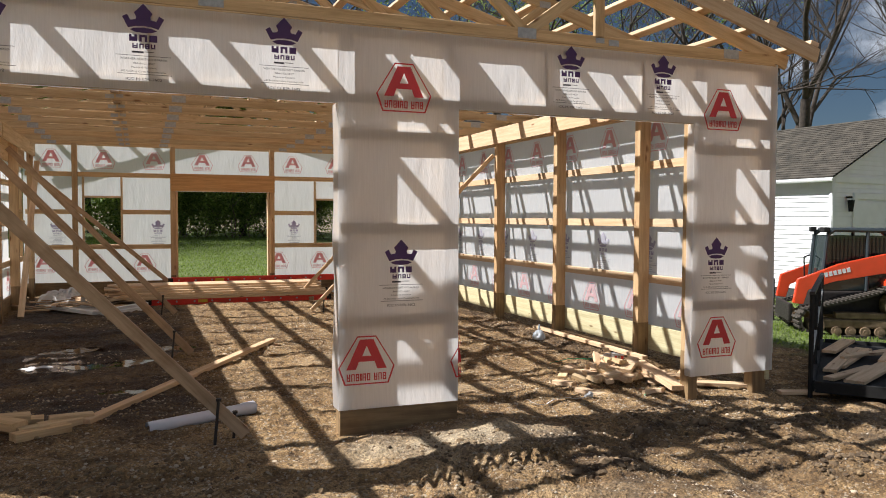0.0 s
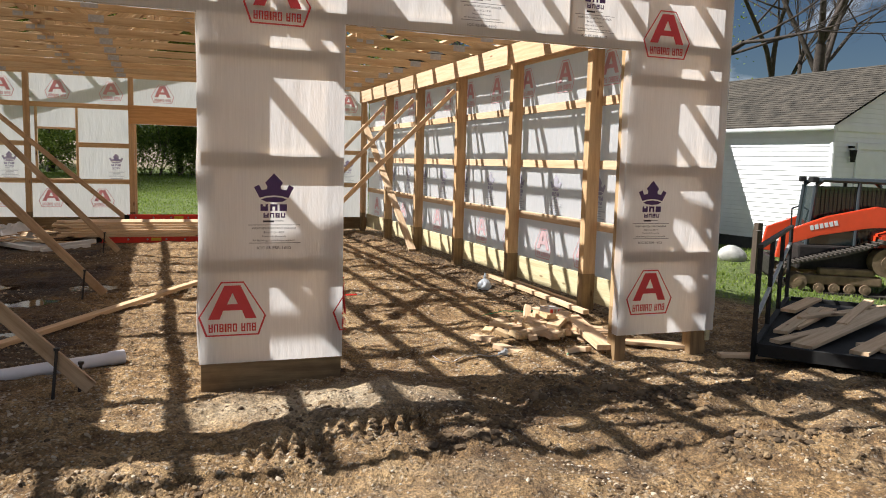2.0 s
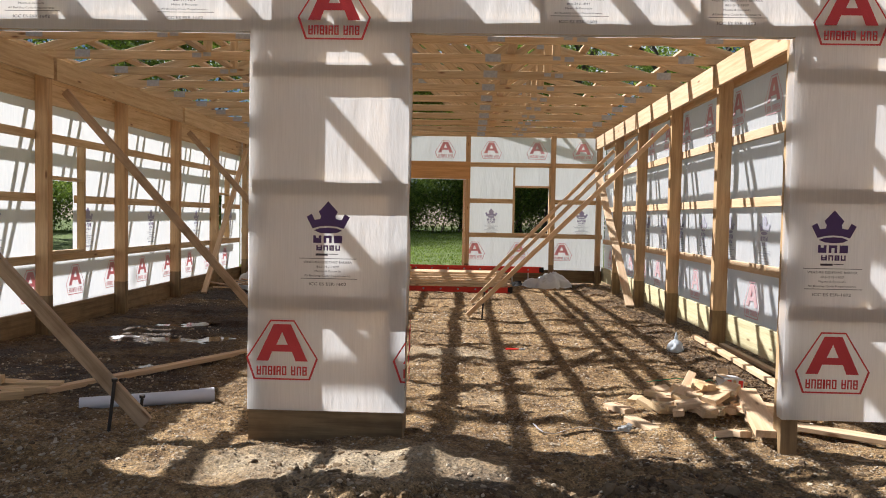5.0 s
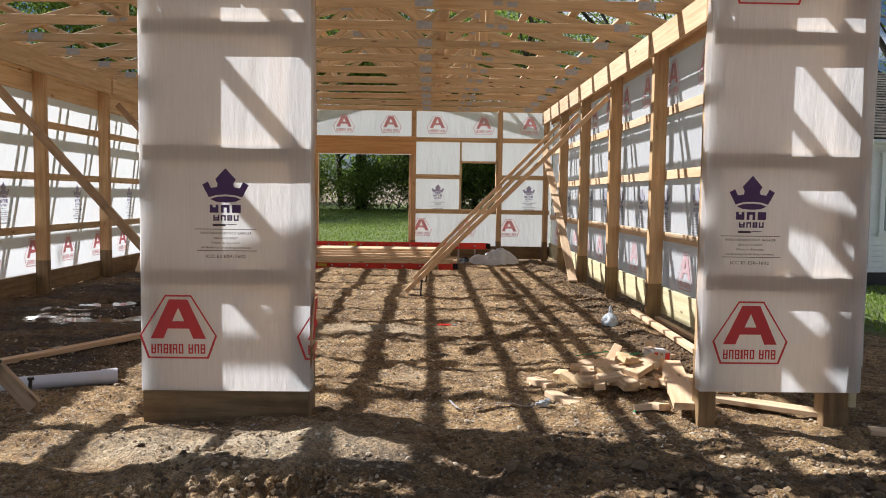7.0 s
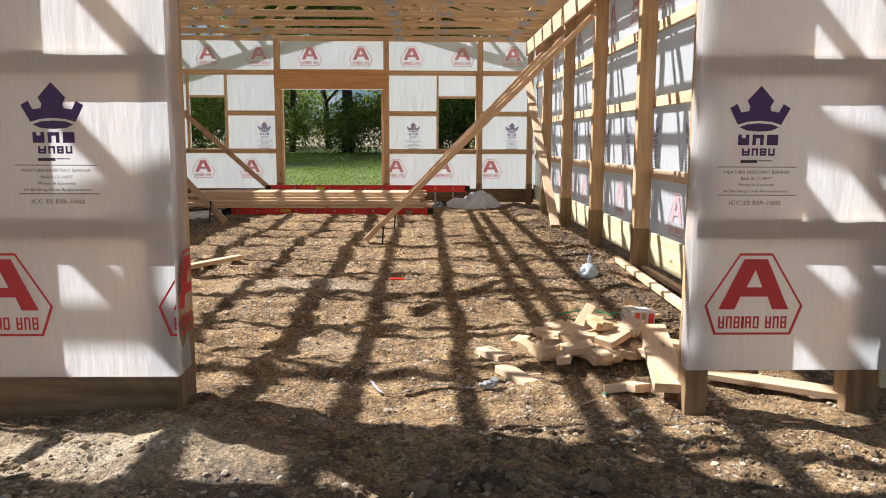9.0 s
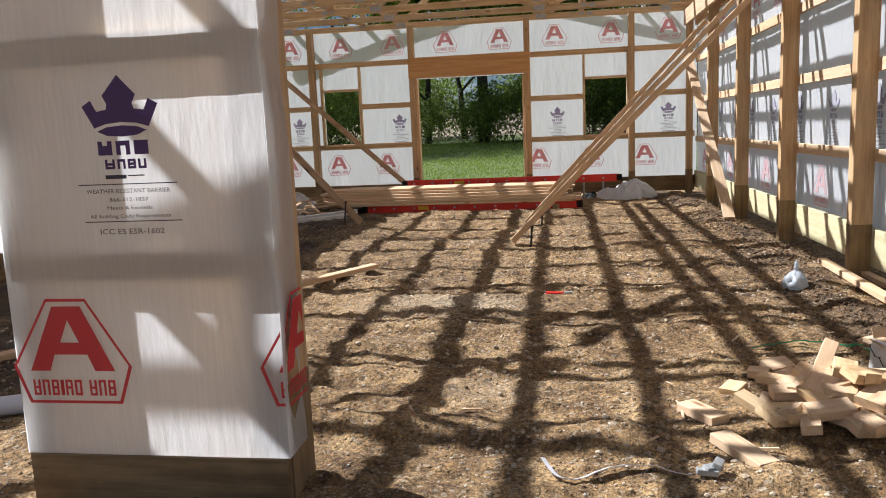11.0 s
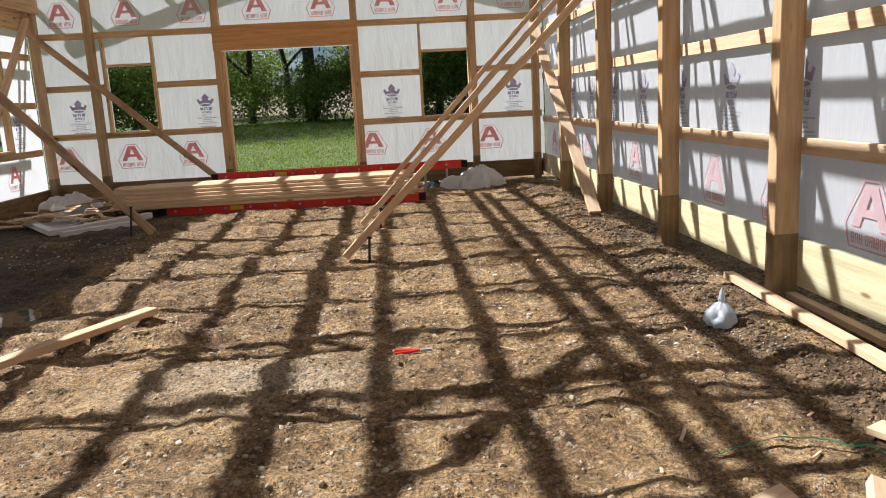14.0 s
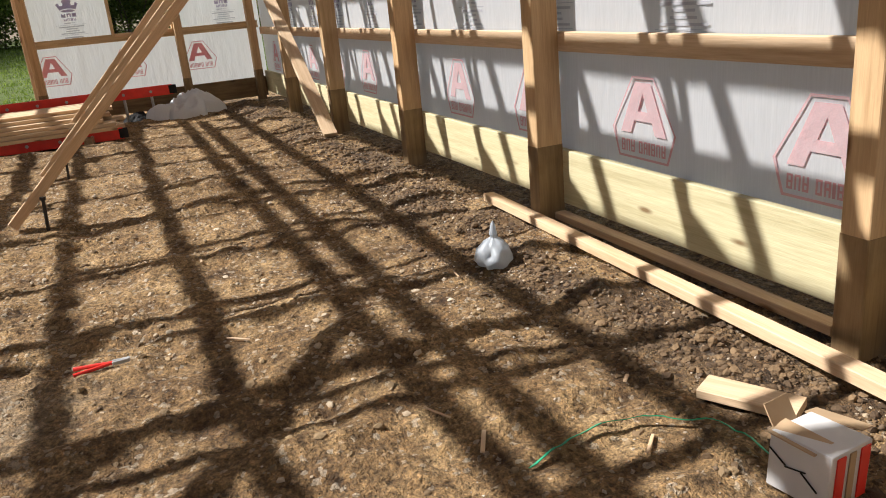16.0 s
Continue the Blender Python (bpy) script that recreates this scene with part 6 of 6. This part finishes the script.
def bush(x, y, w, h, seed):
    r = random.Random(seed)
    t = thing("bush", (x, y, gz(x, y)), "tangled green hedge bush at the meadow's edge", "bush", "hedge bushes")
    vs, fs, tips = [], [], []
    for _ in range(6):
        grow(r, vs, fs, tips, Vector((r.gauss(0, w * 0.2), r.gauss(0, w * 0.2), -0.1)), Vector((r.gauss(0, 0.5), r.gauss(0, 0.5), 1)).normalized(), h * 0.5, 0.03, 2, 0.8)
    tips += [Vector((r.gauss(0, w * 0.35), r.gauss(0, w * 0.2), r.uniform(0.15, h * 0.5))) for _ in range(26)]
    me = bpy.data.meshes.new("stem")
    me.from_pydata([tuple(v) for v in vs], [], fs)
    me.materials.append(twig_mat)
    m = Matrix.Translation(t.location)
    tagged(part_mesh("stem", me, t, m), kind="stuff")
    part_mesh("crown", crown_mesh_of(r, tips, 44, 0.32, 0.075, leaf_deep, "crown"), t, m)


for k in range(17):
    x = -22 + k * 1.95
    if k not in (7,):
        bush(x + rng.uniform(-0.5, 0.5), 37.0 + rng.uniform(-1.2, 1.2) - 0.02 * (x + 4) ** 2, 2.4, 2.3 + rng.uniform(0, 1.4), 300 + k)

for k in range(16):
    x = -24 + k * 2.3 + rng.uniform(-0.6, 0.6)
    if not -8.5 < x < -2.0:
        bush(x, 47.0 + rng.uniform(-2, 2), 3.2, 4.2 + rng.uniform(0, 2.0), 340 + k)

# far tree line beyond the tilled field
r = random.Random(77)
cs = []
for k in range(420):
    a = radians(r.uniform(-75, 75))
    cs.append(Vector((150 * math.sin(a) + r.gauss(0, 3), 150 * math.cos(a) + r.gauss(0, 4), abs(r.gauss(0, 4.5)) + 3.0)))
tagged(part_mesh("far_woods", crown_mesh_of(r, cs, 22, 1.6, 0.8, leaf_deep, "far_woods"), None, Matrix.Identity(4)), "dark green line of far woods", "woods", kind="stuff")


# ---- loose gravel and clods on the dirt ----
def scatter(name, count, spread, size, material, seed, label, flat=0.7):
    """Many small broken lumps of dirt or stone as one mesh; spread(rs, n) gives their places."""
    rs = np.random.RandomState(seed)
    g = (1 + 5 ** 0.5) / 2
    base = np.array([(-1, g, 0), (1, g, 0), (-1, -g, 0), (1, -g, 0), (0, -1, g), (0, 1, g), (0, -1, -g), (0, 1, -g), (g, 0, -1), (g, 0, 1), (-g, 0, -1), (-g, 0, 1)]) / 1.9
    fs = np.array([(0, 11, 5), (0, 5, 1), (0, 1, 7), (0, 7, 10), (0, 10, 11), (1, 5, 9), (5, 11, 4), (11, 10, 2), (10, 7, 6), (7, 1, 8), (3, 9, 4), (3, 4, 2), (3, 2, 6), (3, 6, 8), (3, 8, 9), (4, 9, 5), (2, 4, 11), (6, 2, 10), (8, 6, 7), (9, 8, 1)])
    x, y = spread(rs, count)
    s = size[0] + (size[1] - size[0]) * rs.rand(len(x)) ** 3.2
    v = base[None] * (0.7 + 0.6 * rs.rand(len(x), 12, 1)) * s[:, None, None] * (0.7 + 0.6 * rs.rand(len(x), 1, 3))
    v[:, :, 2] *= flat
    a = rs.rand(len(x)) * 6.283
    ca, sa = np.cos(a)[:, None], np.sin(a)[:, None]
    vx, vy = v[:, :, 0] * ca - v[:, :, 1] * sa + x[:, None], v[:, :, 0] * sa + v[:, :, 1] * ca + y[:, None]
    vz = v[:, :, 2] + (ground_z(x, y) + s * flat * 0.1)[:, None]
    co = np.stack([vx, vy, vz], -1).reshape(-1, 3)
    tri = (fs[None] + 12 * np.arange(len(x))[:, None, None]).reshape(-1, 3)
    me = bpy.data.meshes.new(name)
    me.from_pydata(co.tolist(), [], tri.tolist())
    me.materials.append(material)
    return tagged(new(name, me), label, "gravel" if "gravel" in name else "dirt", kind="stuff")


def lump_mat(name, a, b_, rough=0.95):
    m, n, l, b = mat_base(name, rough)
    g = n.new("ShaderNodeNewGeometry")
    r = ramp_node(n, [(0.0, a), (1.0, b_)])
    l.new(g.outputs["Random Per Island"], r.inputs[0])
    l.new(r.outputs[0], b.inputs["Base Color"])
    tc = n.new("ShaderNodeTexCoord")
    bump_node(n, l, b, noise_node(n, l, tc.outputs["Object"], 120, 4).outputs["Fac"], 0.006)
    return m


def clumped(x, y, rs, scale, seed, cut):
    keep = vnoise(x, y, scale, seed) + 0.5 * vnoise(x, y, scale * 3.1, seed + 1) + 0.5 * (rs.rand(len(x)) - 0.5) > cut
    return x[keep], y[keep]


def on_floor(rs, n):
    return clumped(-6.9 + 6.7 * rs.rand(n), -2.3 + 9.5 * rs.rand(n) ** 1.25, rs, 1.1, 31, -0.1)


def by_wall(rs, n):
    return clumped(-0.42 + 0.2 * rs.randn(n), 1.2 + 9.4 * rs.rand(n), rs, 2.0, 41, -0.15)


def in_front(rs, n):
    return clumped(-6.5 + 9.0 * rs.rand(n), -2.4 + 2.1 * rs.rand(n), rs, 1.6, 51, 0.1)


def on_tilth(rs, n):
    return clumped(-6.4 + 5.9 * rs.rand(n), 0.2 + 9.4 * rs.rand(n), rs, 1.4, 61, 0.15)


scatter("gravel", 16000, on_floor, (0.004, 0.016), lump_mat("pale gravel", (0.30, 0.21, 0.12), (0.58, 0.48, 0.35)), 3, "fine pale gravel trodden into the dirt")
scatter("dirt_clods", 14000, by_wall, (0.004, 0.019), lump_mat("dark clods", (0.07, 0.042, 0.022), (0.22, 0.14, 0.07)), 4, "dark crumbled clods of dug earth along the wall")
scatter("mud_clods", 11000, in_front, (0.004, 0.024), lump_mat("damp clods", (0.08, 0.05, 0.027), (0.26, 0.175, 0.09)), 5, "damp brown clods churned up before the building")
scatter("floor_clods", 7000, on_tilth, (0.004, 0.017), lump_mat("brown clods", (0.14, 0.09, 0.045), (0.36, 0.25, 0.13)), 6, "small brown clods strewn over the dirt floor")


def on_torn(rs, n):
    x, y = -6.5 + 7.5 * rs.rand(n), -2.3 + 2.1 * rs.rand(n)
    keep = churn(x, y) > 0.25 + 0.6 * rs.rand(n)
    return x[keep], y[keep]


scatter("mud_clods", 16000, on_torn, (0.006, 0.038), lump_mat("torn wet earth", (0.05, 0.032, 0.018), (0.20, 0.135, 0.075)), 7, "dark lumps of torn wet earth before the building")

# splinters and shavings trodden into the floor
for k in range(46):
    x, y = (rng.gauss(-1.25, 0.55), rng.gauss(1.0, 0.6)) if k < 26 else (rng.uniform(-5.0, -0.6), rng.uniform(0.2, 6.5))
    x = min(x, -0.35)
    ob = new("splinter", beam_mesh(rng.uniform(0.03, 0.11), rng.uniform(0.006, 0.014), 0.005, pine_pale))
    ob.matrix_basis = pose(x, y, gz(x, y) + 0.012, 0, rng.uniform(-8, 8), rng.uniform(0, 180))
    tagged(ob, "thin pale wood splinter lying on the dirt floor", "wood splinter", "splinters on the floor")
